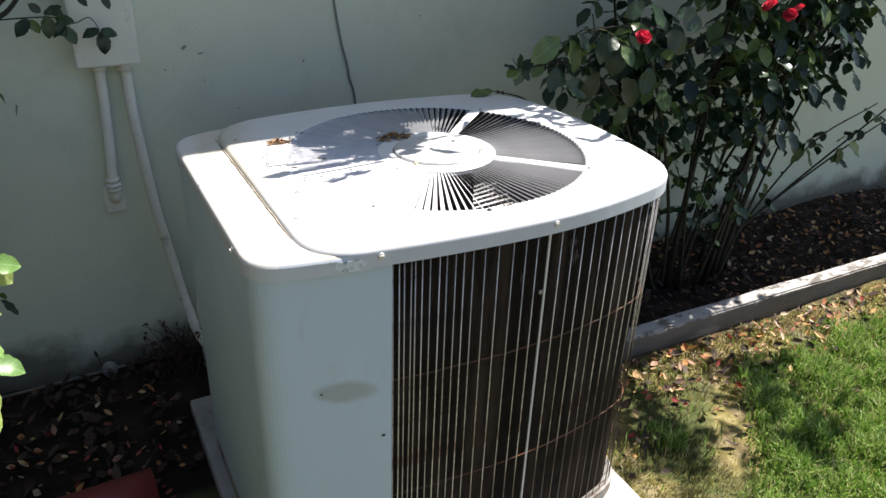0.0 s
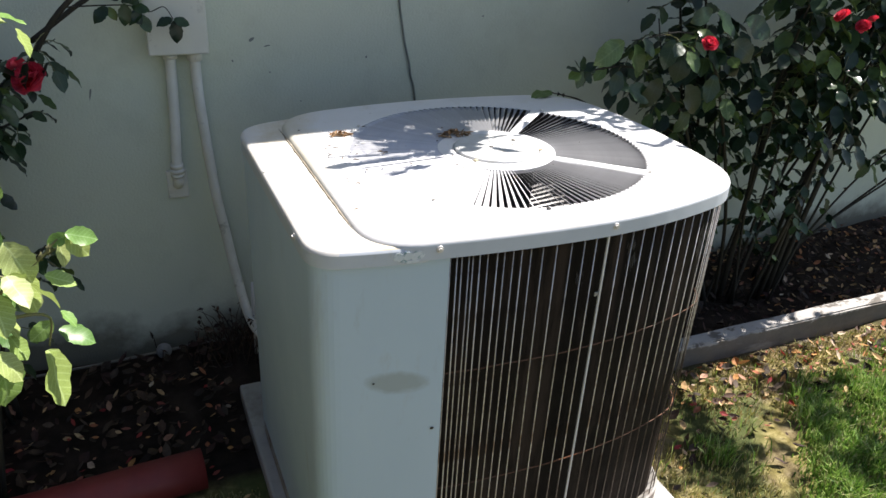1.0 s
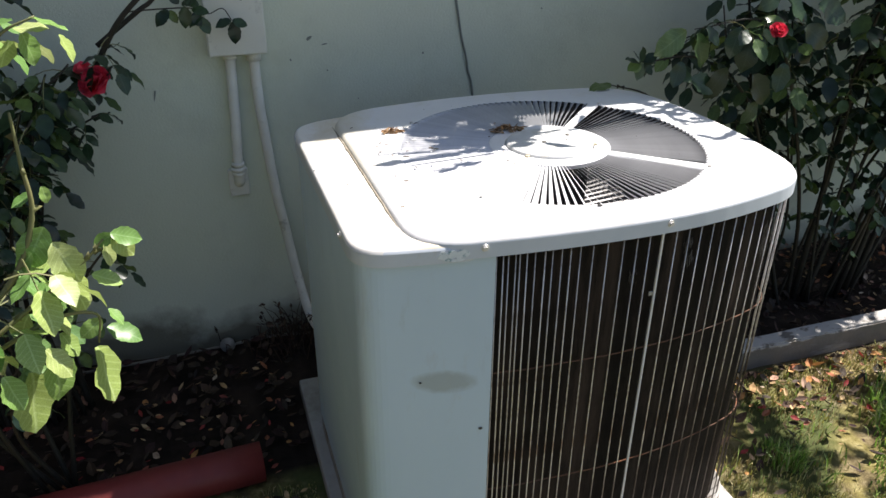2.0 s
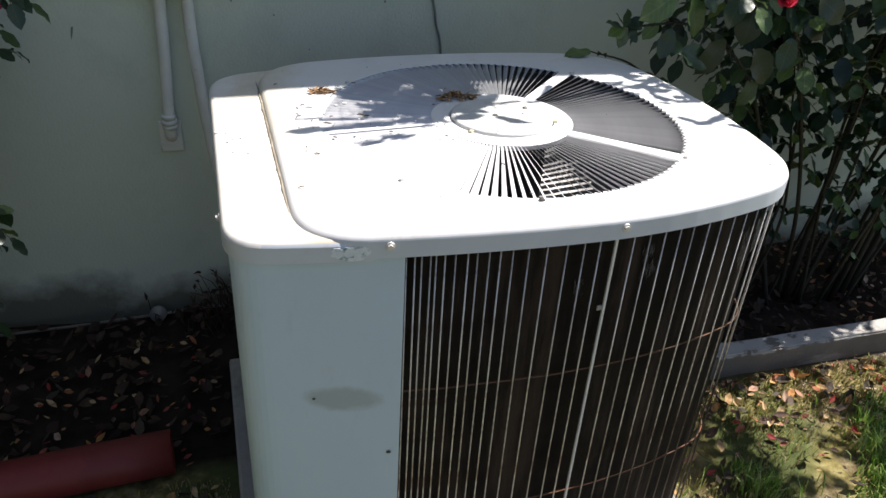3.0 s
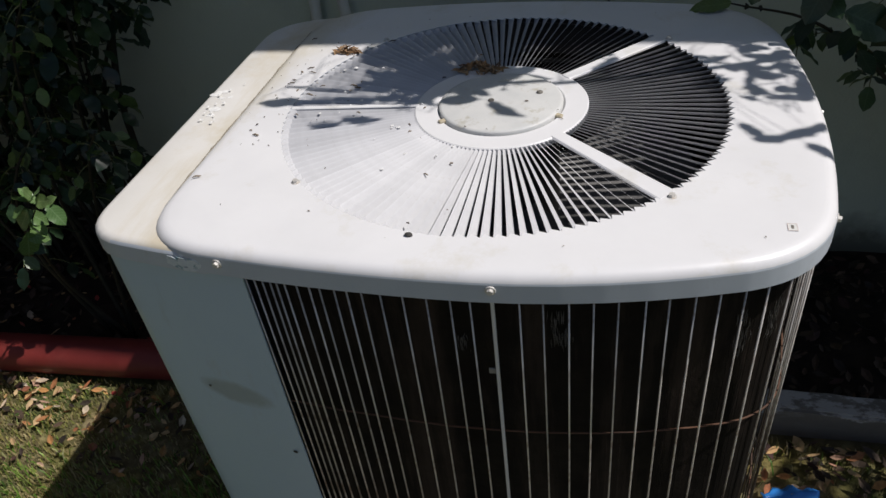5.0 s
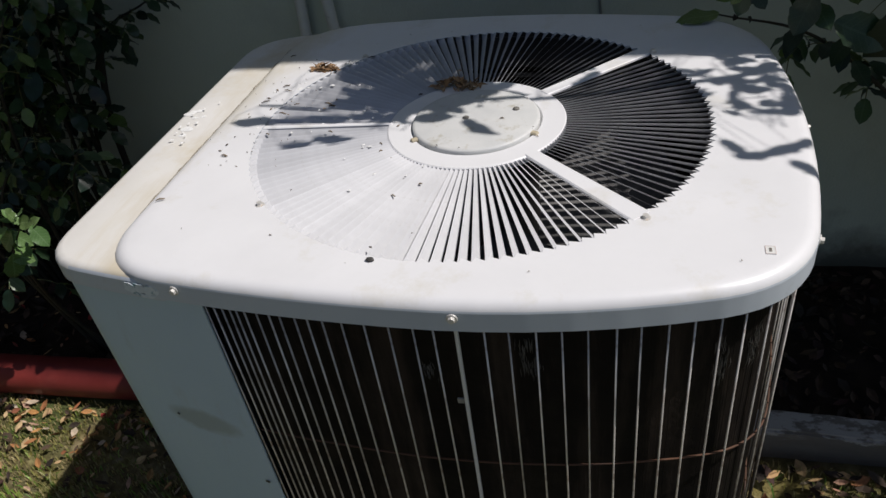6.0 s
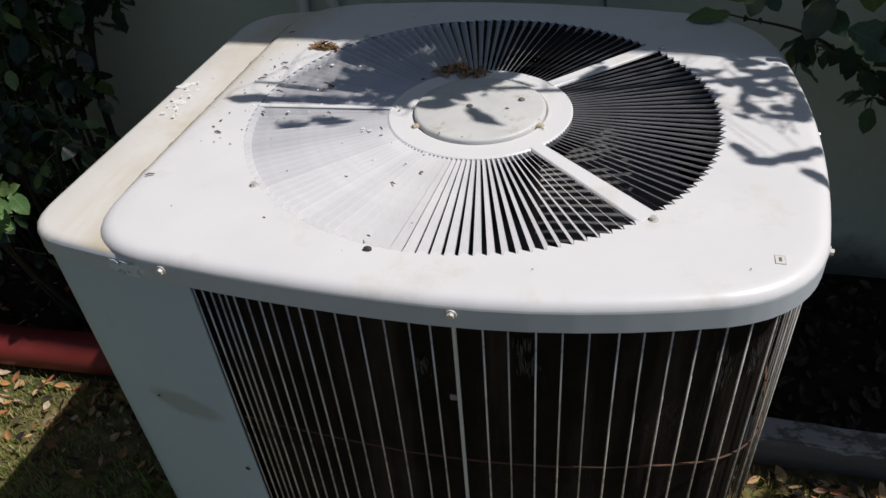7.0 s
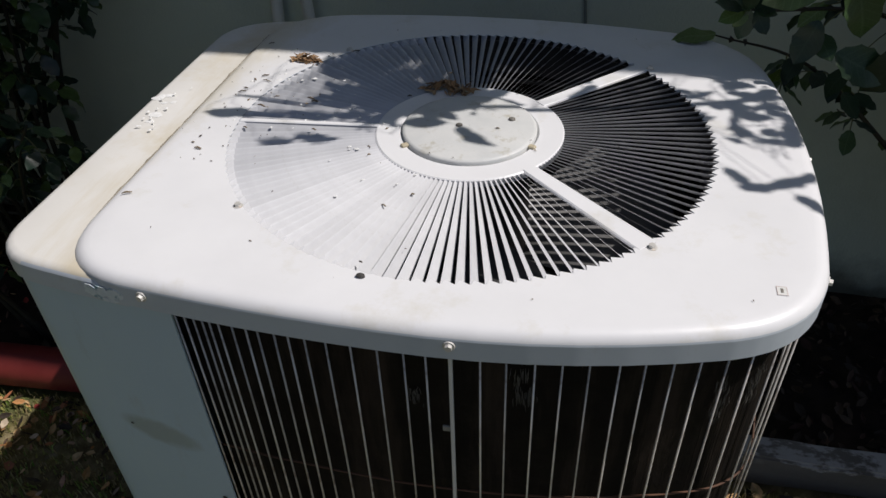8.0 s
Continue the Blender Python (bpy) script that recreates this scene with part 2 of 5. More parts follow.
M_BOARD = surface("edging_timber", (0.10, 0.090, 0.076), (0.20, 0.18, 0.155), 8, 0.85, bump=0.7, depth=0.004, bscale=30,
                  stain=(0.30, 0.29, 0.27), sscale=9, slo=0.56, shi=0.68, stretch=(0.25, 1, 1))


def sun_patch_mask(t):
    """Ragged pale patches on the top of the board, painted in for sun dapples."""
    x, y, z = xyz_of(t)
    v = sum_of(t, [(z, 22.0), (noise_of(t, 26, 6, (0.6, 1, 1), 0.7), 1.6)], -1.58)
    return ramp(t, v, [(0.50, (0, 0, 0)), (0.62, (0.95, 0.95, 0.95))])


lay_over(M_BOARD, (0.40, 0.385, 0.36), sun_patch_mask)
M_BLUE = surface("blue_plastic", (0.02, 0.20, 0.68), (0.05, 0.31, 0.82), 12, 0.4, bump=0.2)
M_BLOCKER = surface("blocker_dark", (0.035, 0.026, 0.019), (0.075, 0.056, 0.040), 6, 0.8, bump=0.5, depth=0.003, stretch=(1, 4, 0.4))
M_BARK = surface("rose_cane", (0.011, 0.012, 0.007), (0.028, 0.022, 0.014), 18, 0.7, bump=0.5, depth=0.001)
M_TWIG = surface("green_twig", (0.10, 0.13, 0.045), (0.19, 0.17, 0.07), 18, 0.6, bump=0.2)
M_PETAL = leafy("rose_petal", [(0.80, 0.035, 0.08), (0.92, 0.12, 0.19), (0.86, 0.06, 0.12)], 0.5, 0.3, True)
M_DRYPETAL = leafy("fallen_petal", [(0.30, 0.02, 0.03), (0.42, 0.06, 0.05), (0.36, 0.14, 0.09)], 0.7, 0.15, True)
# the last, far brighter tone stands in for sunlit rose leaves
M_LEAF = leafy("rose_leaf", [(0.010, 0.025, 0.014), (0.017, 0.040, 0.020), (0.025, 0.056, 0.024), (0.036, 0.076, 0.028), (0.15, 0.23, 0.055)], 0.36, 0.22, False)
M_LEAFS = leafy("rose_foliage", [(0.011, 0.027, 0.015), (0.019, 0.044, 0.021), (0.028, 0.060, 0.025), (0.040, 0.080, 0.030), (0.16, 0.24, 0.055)], 0.33, 0.22, True)
M_YOUNG = leafy("young_leaf", [(0.10, 0.22, 0.05), (0.18, 0.33, 0.08), (0.27, 0.42, 0.11), (0.36, 0.46, 0.13), (0.44, 0.50, 0.22)], 0.38, 0.30, False)
# leaf tones made paler: sun on the sprig is in the colour
M_SPRIG = leafy("sunlit_leaf", [(0.10, 0.20, 0.06), (0.16, 0.28, 0.085), (0.22, 0.33, 0.11), (0.15, 0.26, 0.10)], 0.35, 0.25, False)
M_YOUNGS = leafy("young_foliage", [(0.09, 0.18, 0.05), (0.16, 0.25, 0.07), (0.24, 0.27, 0.08)], 0.42, 0.32, True)
M_GRASS = leafy("grass_blade", [(0.06, 0.14, 0.025), (0.14, 0.29, 0.04), (0.26, 0.43, 0.07), (0.38, 0.52, 0.13), (0.55, 0.52, 0.28)], 0.45, 0.30, True)
M_STRAW = leafy("dry_grass", [(0.40, 0.32, 0.14), (0.54, 0.45, 0.24), (0.40, 0.38, 0.10), (0.26, 0.29, 0.08), (0.46, 0.34, 0.17)], 0.7, 0.2, True)
M_LITTER = leafy("dry_leaf", [(0.025, 0.016, 0.010), (0.05, 0.032, 0.018), (0.10, 0.06, 0.035), (0.05, 0.018, 0.014), (0.028, 0.02, 0.014), (0.13, 0.09, 0.06)], 0.8, 0.1, True)
M_PALE = leafy("pale_dead_leaf", [(0.46, 0.26, 0.10), (0.60, 0.43, 0.23), (0.55, 0.28, 0.09), (0.36, 0.12, 0.06), (0.66, 0.56, 0.41)], 0.8, 0.15, True)
M_DEBRIS = leafy("debris", [(0.28, 0.15, 0.06), (0.44, 0.27, 0.14), (0.17, 0.09, 0.04), (0.54, 0.38, 0.22)], 0.85, 0.05, True)
M_DARKBIT = leafy("dark_bits", [(0.06, 0.05, 0.04), (0.16, 0.12, 0.08), (0.26, 0.20, 0.13)], 0.9, 0.0, True)
M_DROP = surface("droppings", (0.72, 0.72, 0.70), (0.80, 0.80, 0.78), 60, 0.8, bump=0.3, depth=0.0005)


def ground_material():
    """Dark bed soil behind the edging line, thatch, moss, bare earth and green in front of it."""
    m, t, p = nodes_of("ground_soil")
    soil = ramp(t, noise_of(t, 14, 8), [(0.3, (0.012, 0.009, 0.007)), (0.7, (0.050, 0.036, 0.027))])
    thatch = ramp(t, noise_of(t, 30, 10, (1, 1, 1), 0.75), [(0.3, (0.045, 0.034, 0.018)), (0.5, (0.16, 0.125, 0.062)), (0.7, (0.36, 0.30, 0.17))])
    moss = ramp(t, noise_of(t, 38, 8), [(0.3, (0.06, 0.050, 0.018)), (0.5, (0.22, 0.185, 0.065)), (0.7, (0.42, 0.36, 0.17))])
    bare = ramp(t, noise_of(t, 50, 8), [(0.3, (0.16, 0.13, 0.095)), (0.7, (0.40, 0.345, 0.265))])
    green = ramp(t, noise_of(t, 25, 6), [(0.3, (0.05, 0.062, 0.022)), (0.7, (0.12, 0.14, 0.048))])
    lawn = blend(t, ramp(t, noise_of(t, 7.0, 5), [(0.46, (0, 0, 0)), (0.56, (1, 1, 1))]), thatch, moss)
    lawn = blend(t, ramp(t, noise_of(t, 4.3, 6), [(0.56, (0, 0, 0)), (0.64, (1, 1, 1))]), lawn, bare)
    lawn = blend(t, ramp(t, noise_of(t, 2.2, 5), [(0.50, (0, 0, 0)), (0.60, (1, 1, 1))]), lawn, green)
    co, sep = t.nodes.new("ShaderNodeTexCoord"), t.nodes.new("ShaderNodeSeparateXYZ")
    t.links.new(co.outputs["Object"], sep.inputs[0])
    turf = ramp(t, noise_of(t, 16, 8, (1, 1, 1), 0.75), [(0.3, (0.075, 0.080, 0.040)), (0.5, (0.135, 0.130, 0.075)), (0.7, (0.225, 0.205, 0.130))])
    turf = blend(t, ramp(t, noise_of(t, 1.3, 6), [(0.56, (0, 0, 0)), (0.70, (1, 1, 1))]), turf, thatch)
    ragged = t.nodes.new("ShaderNodeMath")
    ragged.operation = "MULTIPLY_ADD"
    ragged.inputs[1].default_value = 0.5
    t.links.new(noise_of(t, 3.0, 6), ragged.inputs[0])
    t.links.new(sep.outputs["Y"], ragged.inputs[2])
    out = t.nodes.new("ShaderNodeMapRange")
    out.inputs[1].default_value, out.inputs[2].default_value, out.inputs[3].default_value, out.inputs[4].default_value = -0.45, -0.15, 1.0, 0.0
    t.links.new(ragged.outputs[0], out.inputs[0])
    lawn = blend(t, out.outputs[0], lawn, turf)
    bed = ramp(t, sep.outputs["Y"], [(0.115, (0, 0, 0)), (0.165, (1, 1, 1))])
    t.links.new(blend(t, bed, lawn, soil), p.inputs["Base Color"])
    p.inputs["Roughness"].default_value = 0.95
    p.inputs["Specular IOR Level"].default_value = 0.15
    relief(t, p, noise_of(t, 110, 10, (1, 1, 1), 0.8), 0.8, 0.006)
    return m


M_GROUND = ground_material()


# ---- mesh helpers ----
def mesh_from(name, verts, faces, smooth=False):
    me = bpy.data.meshes.new(name)
    me.from_pydata([tuple(v) for v in verts], [], faces)
    if smooth:
        me.shade_smooth()
    return me


def flat_sides(me, paints=(), limit=0.04):
    """Smooth tops and smooth uprights with a crease between, so that a top's shading does not run down its skirt."""
    up = [(q.normal.z > limit) - (q.normal.z < -limit) for q in me.polygons]
    link = {}
    for q in me.polygons:
        q.use_smooth = True
        for k in q.edge_keys:
            link.setdefault(k, []).append(up[q.index])
    for e in me.edges:
        e.use_edge_sharp = len(set(link.get(e.key, [True]))) > 1
    for m in paints:
        me.materials.append(m)
    # upright faces take the second paint, which carries their shade
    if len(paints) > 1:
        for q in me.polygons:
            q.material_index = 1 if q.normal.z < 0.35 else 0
    me.update()
    return me


def part(name, data, material, parent=None, label="", at=None, smooth=False):
    """One mesh object, of a bmesh or of mesh data, under a thing or a part."""
    if isinstance(data, bmesh.types.BMesh):
        me = bpy.data.meshes.new(name)
        bmesh.ops.recalc_face_normals(data, faces=data.faces)
        data.to_mesh(me)
        data.free()
    else:
        me = data
    if smooth:
        me.shade_smooth()
    if material and not me.materials:
        me.materials.append(material)
    ob = new(name, me)
    if parent:
        ob.parent = parent
    if at is not None:
        ob.matrix_basis = at
    if label:
        ob["label"] = label
    return ob


def thing(name, label, category, at=(0, 0, 0), group="", kind=""):
    ob = new(name)
    ob.location = at
    return tagged(ob, label, category, group, kind)


def box(x0, x1, y0, y1, z0, z1, bevel=0.0, seg=2):
    bm = bmesh.new()
    bmesh.ops.create_cube(bm, size=1)
    for v in bm.verts:
        v.co = Vector(((x0, x1)[v.co.x > 0], (y0, y1)[v.co.y > 0], (z0, z1)[v.co.z > 0]))
    if bevel:
        bmesh.ops.bevel(bm, geom=bm.edges[:], offset=bevel, segments=seg, affect="EDGES", profile=0.5)
    return bm


def tube(points, radii, sides=8, caps=True):
    """Vertices and faces of a round tube along points."""
    pts = [Vector(p) for p in points]
    if not isinstance(radii, (list, tuple)):
        radii = [radii] * len(pts)
    verts, faces, side = [], [], None
    for i, p in enumerate(pts):
        d = (pts[min(i + 1, len(pts) - 1)] - pts[max(i - 1, 0)]).normalized()
        if side is None:
            side = d.cross(Vector((0, 0, 1)) if abs(d.z) < 0.9 else Vector((1, 0, 0))).normalized()
        side = (side - d * side.dot(d)).normalized()
        up = d.cross(side)
        for k in range(sides):
            a = 2 * math.pi * k / sides
            verts.append(p + radii[i] * (math.cos(a) * side + math.sin(a) * up))
    for i in range(len(pts) - 1):
        for k in range(sides):
            a, b = i * sides + k, i * sides + (k + 1) % sides
            faces.append((a, b, b + sides, a + sides))
    if caps:
        faces.append(tuple(range(sides - 1, -1, -1)))
        faces.append(tuple(range((len(pts) - 1) * sides, len(pts) * sides)))
    return verts, faces


def tube_mesh(name, points, radii, sides=8):
    return mesh_from(name, *tube(points, radii, sides), smooth=True)


def smooth_path(points, steps=5):
    """A Catmull-Rom line through points."""
    p = [Vector(q) for q in points]
    p = [2 * p[0] - p[1]] + p + [2 * p[-1] - p[-2]]
    out = []
    for i in range(1, len(p) - 2):
        for s in range(steps):
            u = s / steps
            out.append(0.5 * (2 * p[i] + (p[i + 1] - p[i - 1]) * u + (2 * p[i - 1] - 5 * p[i] + 4 * p[i + 1] - p[i + 2]) * u * u
                              + (3 * p[i] - p[i - 1] - 3 * p[i + 1] + p[i + 2]) * u ** 3))
    return out + [p[-2]]


class Gather:
    """Many small pieces joined into one mesh."""
    def __init__(self):
        self.v, self.f = [], []

    def add(self, verts, faces, m=None):
        n = len(self.v)
        self.v += [tuple(m @ Vector(q)) for q in verts] if m else [tuple(q) for q in verts]
        self.f += [tuple(i + n for i in face) for face in faces]

    def mesh(self, name, smooth=False):
        return mesh_from(name, self.v, self.f, smooth)


# ---- plan of the condenser: bowed sides, rounded corners ----
X_LEFT, X_LID = -0.440, -0.357
LID_Z, RIM_Z = 0.802, 0.768


def y_front(x, o=0.0):
    return -0.341 + (0.22 if x < 0 else 0.54) * x * x + o


def y_back(x, o=0.0):
    return 0.365 - 0.35 * (x + 0.01) ** 2 - o


def x_right(y, o=0.0):
    return 0.386 - 0.42 * y * y - o


def plan(x_left, o=0.0, r=0.06, steps=14):
    """The outline, anticlockwise from the front left corner, o metres inside the outermost line; the back corners are rounder."""
    xl = x_left + o
    yr_f, yr_b = -0.27, 0.27
    for _ in range(20):
        yr_f, yr_b = y_front(x_right(yr_f, o), o), y_back(x_right(yr_b, o), o)
    fl, fr = Vector((xl, y_front(xl, o))), Vector((x_right(yr_f, o), yr_f))
    br, bl = Vector((x_right(yr_b, o), yr_b)), Vector((xl, y_back(xl, o)))
    r = max(0.01, r - o * 0.5)
    q = r * 1.35
    front = [Vector((x, y_front(x, o))) for x in np.linspace(fl.x + r, fr.x - r, steps)]
    right = [Vector((x_right(y, o), y)) for y in np.linspace(fr.y + r, br.y - q, steps)]
    back = [Vector((x, y_back(x, o))) for x in np.linspace(br.x - q, bl.x + q, steps)]
    left = [Vector((xl, y)) for y in np.linspace(bl.y - q, fl.y + r, steps)]
    out = []
    for side, corner, after in ((front, fr, right), (right, br, back), (back, bl, left), (left, fl, front)):
        out += side
        a, b = side[-1], after[0]
        for u in [k / 8 for k in range(1, 8)]:
            out.append((1 - u) ** 2 * a + 2 * u * (1 - u) * corner + u * u * b)
    return out


def at_angle(poly, a):
    """Where the ray from the fan's middle at angle a meets the outline."""
    d, best = Vector((math.cos(a), math.sin(a))), 0
    for p, q in zip(poly, poly[1:] + poly[:1]):
        e = q - p
        den = d.x * e.y - d.y * e.x
        if abs(den) > 1e-9:
            t, u = (p.x * e.y - p.y * e.x) / den, (p.x * d.y - p.y * d.x) / den
            if t > 0 and -1e-6 <= u <= 1 + 1e-6:
                best = max(best, t)
    return d * best


def loft(rings, close=True):
    """Faces between rings of equal length."""
    n = len(rings[0])
    verts = [v for ring in rings for v in ring]
    faces = []
    for i in range(len(rings) - 1):
        for k in range(n if close else n - 1):
            a, b = i * n + k, i * n + (k + 1) % n
            faces.append((a, b, b + n, a + n))
    return verts, faces


def ring_of(x_left, o, z, n=200, r=0.06):
    poly = plan(x_left, o, r)
    return [(*at_angle(poly, 2 * math.pi * k / n), z) for k in range(n)]


def circle(r, z, n=200):
    return [(r * math.cos(2 * math.pi * k / n), r * math.sin(2 * math.pi * k / n), z) for k in range(n)]


def walk_plan(o, x_left=X_LEFT):
    """Points along the outline, from the front at x = -0.234 towards the right side."""
    poly = plan(x_left, o, 0.06, 40)
    n = len(poly)
    start = min(range(n), key=lambda i: (poly[i] - Vector((-0.234, y_front(-0.234, o)))).length)
    pts = poly[start:] + poly[:start]
    return pts


def along(pts, s):
    """The place and direction s metres along pts."""
    for a, b in zip(pts, pts[1:] + pts[:1]):
        d = (b - a).length
        if s <= d and d > 0:
            return a + (b - a) * (s / d), (b - a) / d
        s -= d
    return pts[-1], (pts[-1] - pts[-2]).normalized()


LEAN_BACK = -0.025


def lid_drop(y):
    """How much higher the top lies at y than a level top would."""
    return LEAN_BACK * (y + 0.10)


LID_POSE = Matrix.Translation((0, -0.10, 0.80)) @ Matrix.Rotation(LEAN_BACK, 4, "X") @ Matrix.Translation((0, 0.10, -0.80))


# ---- setting ----
EAVE_Y = 0.375


def build_setting():
    def spaced(lo, hi, step, far):
        v = list(np.arange(lo, hi + step / 2, step))
        d, a, b = step, lo, hi
        while b < far:
            d *= 1.45
            a, b = a - d, b + d
            v = [a] + v + [b]
        return v
    xs, ys = spaced(-1.8, 2.6, 0.02, 900), spaced(-1.3, 0.9, 0.02, 900)
    verts = []
    for y in ys:
        for x in xs:
            near = abs(x) < 4 and abs(y) < 3
            z = 0.012 * noise.noise((x * 3, y * 3, 0)) + 0.006 * noise.noise((x * 11, y * 11, 3)) if near else 0.0
            if near and y > 0.24:
                z += 0.03 * min(1, (y - 0.24) * 3) * (0.6 + 0.7 * noise.noise((x * 2, 5, y)))
            verts.append((x, y, z - 0.008))
    w = len(xs)
    faces = [(j * w + i, j * w + i + 1, (j + 1) * w + i + 1, (j + 1) * w + i) for j in range(len(ys) - 1) for i in range(w - 1)]
    g = part("ground", mesh_from("ground", verts, faces, True), M_GROUND)
    tagged(g, "dark garden bed soil beside a patchy dry lawn", "ground", kind="structure")

    w = part("wall_north", box(-7, 2.3, 0.70, 0.90, -0.1, 2.62), M_WALL)
    tagged(w, "grey-green painted stucco house wall in shade", "wall", kind="structure")
    # only the foot is known; the height is added to shade the bed
    w = part("wall_gable", box(2.3, 8, 0.70, 0.90, -0.1, 4.9), M_WALL)
    tagged(w, "grey-green painted stucco wall, unseen height added to shade the bed", "wall", kind="structure")
    e = part("eave", box(-7.3, 2.3, EAVE_Y + 0.02, 1.2, 2.62, 2.66), M_FASCIA)
    tagged(e, "pale painted eave board over the wall", "eave", kind="structure")
    f = part("fascia", box(-7.3, 2.3, EAVE_Y, EAVE_Y + 0.02, 2.56, 2.72, 0.004), M_FASCIA)
    tagged(f, "painted fascia board along the eave", "fascia", kind="structure")
    bm = bmesh.new()
    v = [bm.verts.new(c) for c in ((-7.3, EAVE_Y + 0.005, 2.725), (2.3, EAVE_Y + 0.005, 2.725), (2.3, 5, 4.4), (-7.3, 5, 4.4), (-7.3, EAVE_Y + 0.005, 2.755), (2.3, EAVE_Y + 0.005, 2.755), (2.3, 5, 4.43), (-7.3, 5, 4.43))]
    for q in ((0, 3, 2, 1), (4, 5, 6, 7), (0, 1, 5, 4), (1, 2, 6, 5), (2, 3, 7, 6), (3, 0, 4, 7)):
        bm.faces.new([v[i] for i in q])
    r = part("roof", bm, M_ROOF)
    tagged(r, "dark felt roof slope above the eave", "roof", kind="structure")


build_setting()


def build_sky_blocker():
    # unseen, added to keep sky light off the condenser's left face
    w = part("sky_blocker_west", box(-3.2, -3.05, -9.0, 0.70, -0.1, 2.3), M_BLOCKER)
    tagged(w, "plain dark wall, unseen, added to block sky light on the left", "wall", kind="structure")


build_sky_blocker()


# ---- the condenser ----
def build_condenser():
    unit = thing("condenser_unit", "weathered pale grey outdoor air conditioner condenser on a concrete pad", "air conditioner")

    # cap over the electrical side, a little lower than the lid
    rings = [ring_of(X_LEFT, 0.004, RIM_Z - 0.004, 240, 0.050), ring_of(X_LEFT, 0.0, RIM_Z - 0.004, 240, 0.050), ring_of(X_LEFT, 0.0, 0.7845, 240, 0.050), ring_of(X_LEFT, 0.0015, 0.7885, 240, 0.050),
             ring_of(X_LEFT, 0.005, 0.7915, 240, 0.050), ring_of(X_LEFT, 0.010, 0.7925, 240, 0.050), ring_of(X_LEFT, 0.05, 0.7930, 240, 0.050), circle(0.288, 0.793, 240)]
    rings = [[(x * 0.965, y * 0.965, z) if x > -0.275 and o_ < 7 else (x, y, z) for x, y, z in ring] for o_, ring in enumerate(rings)]
    part("cap", flat_sides(mesh_from("cap", *loft(rings)), (M_STRIP, M_RIM_SHADE)), None, unit, "cream-stained metal cap strip", at=LID_POSE)

    # lid with a rolled edge and a round opening, notched at every louvre
    n = 132 * 4
    def notched(z):
        """The teeth at the louvres' ends, made shallow on the left to hide dark gaps."""
        out = []
        for k in range(n):
            a = 2 * math.pi * (k + 0.9) / n
            r = 0.2858 - (0.0014 if 108 < math.degrees(a) < 268 else 0.0066) * (1 - ((k + 1) % 4) / 3)
            out.append((r * math.cos(a), r * math.sin(a), z))
        return out
    rings = [ring_of(X_LID, o, z, n, 0.075) for o, z in ((0.003, RIM_Z), (-0.0015, RIM_Z), (-0.0015, 0.7900), (-0.0011, 0.7925), (0.0002, 0.7952), (0.0022, 0.7978), (0.0052, 0.8000), (0.0090, 0.8014), (0.0140, 0.8020), (0.0300, 0.8025))]
    rings += [circle(0.2905, 0.8030, n), notched(0.8031), notched(0.8022)]
    lid = part("lid", flat_sides(mesh_from("lid", *loft(rings)), (M_LID, M_RIM_SHADE)), None, unit, "white painted metal lid with a louvred fan opening", at=LID_POSE)

    # brown grime in the seam beside the raised lid, its shade painted in
    v, f = tube([(X_LID - 0.0022 + 0.0009 * noise.noise((y * 30, 1, 2)), y, 0.7932) for y in np.linspace(-0.245, 0.262, 60)], [(0.0019 + 0.0011 * noise.noise((k * 0.7, 3, 1))) * min(1, 0.15 + 0.12 * k, 0.15 + 0.12 * (59 - k)) for k in range(60)], 6)
    part("seam_line", mesh_from("seam_line", v, f, True), M_SEAM, unit, "brown stain and painted shade along the lid seam", at=LID_POSE)

    # hub: flat ring and a raised disc
    rings = [circle(0.1125, 0.794, 96), circle(0.1125, 0.8015, 96), circle(0.111, 0.8025, 96), circle(0.0835, 0.8025, 96), circle(0.0825, 0.8015, 96), circle(0.0825, 0.7975, 96), circle(0.02, 0.7975, 96)]
    part("hub_ring", mesh_from("hub_ring", *loft(rings), smooth=False), M_LID, lid)
    rings = [circle(0.0800, 0.796, 96), circle(0.0805, 0.8048, 96), circle(0.0795, 0.8064, 96), circle(0.076, 0.8072, 96), circle(0.03, 0.8078, 96), circle(0.0005, 0.8080, 96)]
    part("hub_disc", mesh_from("hub_disc", *loft(rings), smooth=True), M_DISC, lid, "grey mottled metal hub disc")

    # rivets in the disc, weathered tabs at its edge
    for x, y in ((-0.012, -0.002), (0.048, 0.022)):
        part("rivet", mesh_from("rivet", *loft([circle(0.0042, 0.8110, 14), circle(0.0040, 0.8132, 14), circle(0.0022, 0.8142, 14), circle(0.0002, 0.8144, 14)]), smooth=True), M_RIVET, lid, at=Matrix.Translation((x, y, -0.0040)))
    for a in (-22, 217):
        part("tab", box(0.0795, 0.0885, -0.0035, 0.0035, 0.801, 0.8055, 0.001, 1), M_TAB, lid, "tan weathered tab", at=pose(0, 0, 0, 0, 0, a))

    # three flat spokes
    for a, w in ((-43.5, 0.0085), (45.5, 0.0080), (184, 0.0030)):
        bm = box(0.108, 0.285, -w, w, 0.7990, 0.8034, 0.0010, 1)
        for v in bm.verts:
            if v.co.x > 0.2:
                v.co.y *= 1.45
        part("spoke", bm, M_LID, lid, at=pose(0, 0, 0, 0, 0, a))

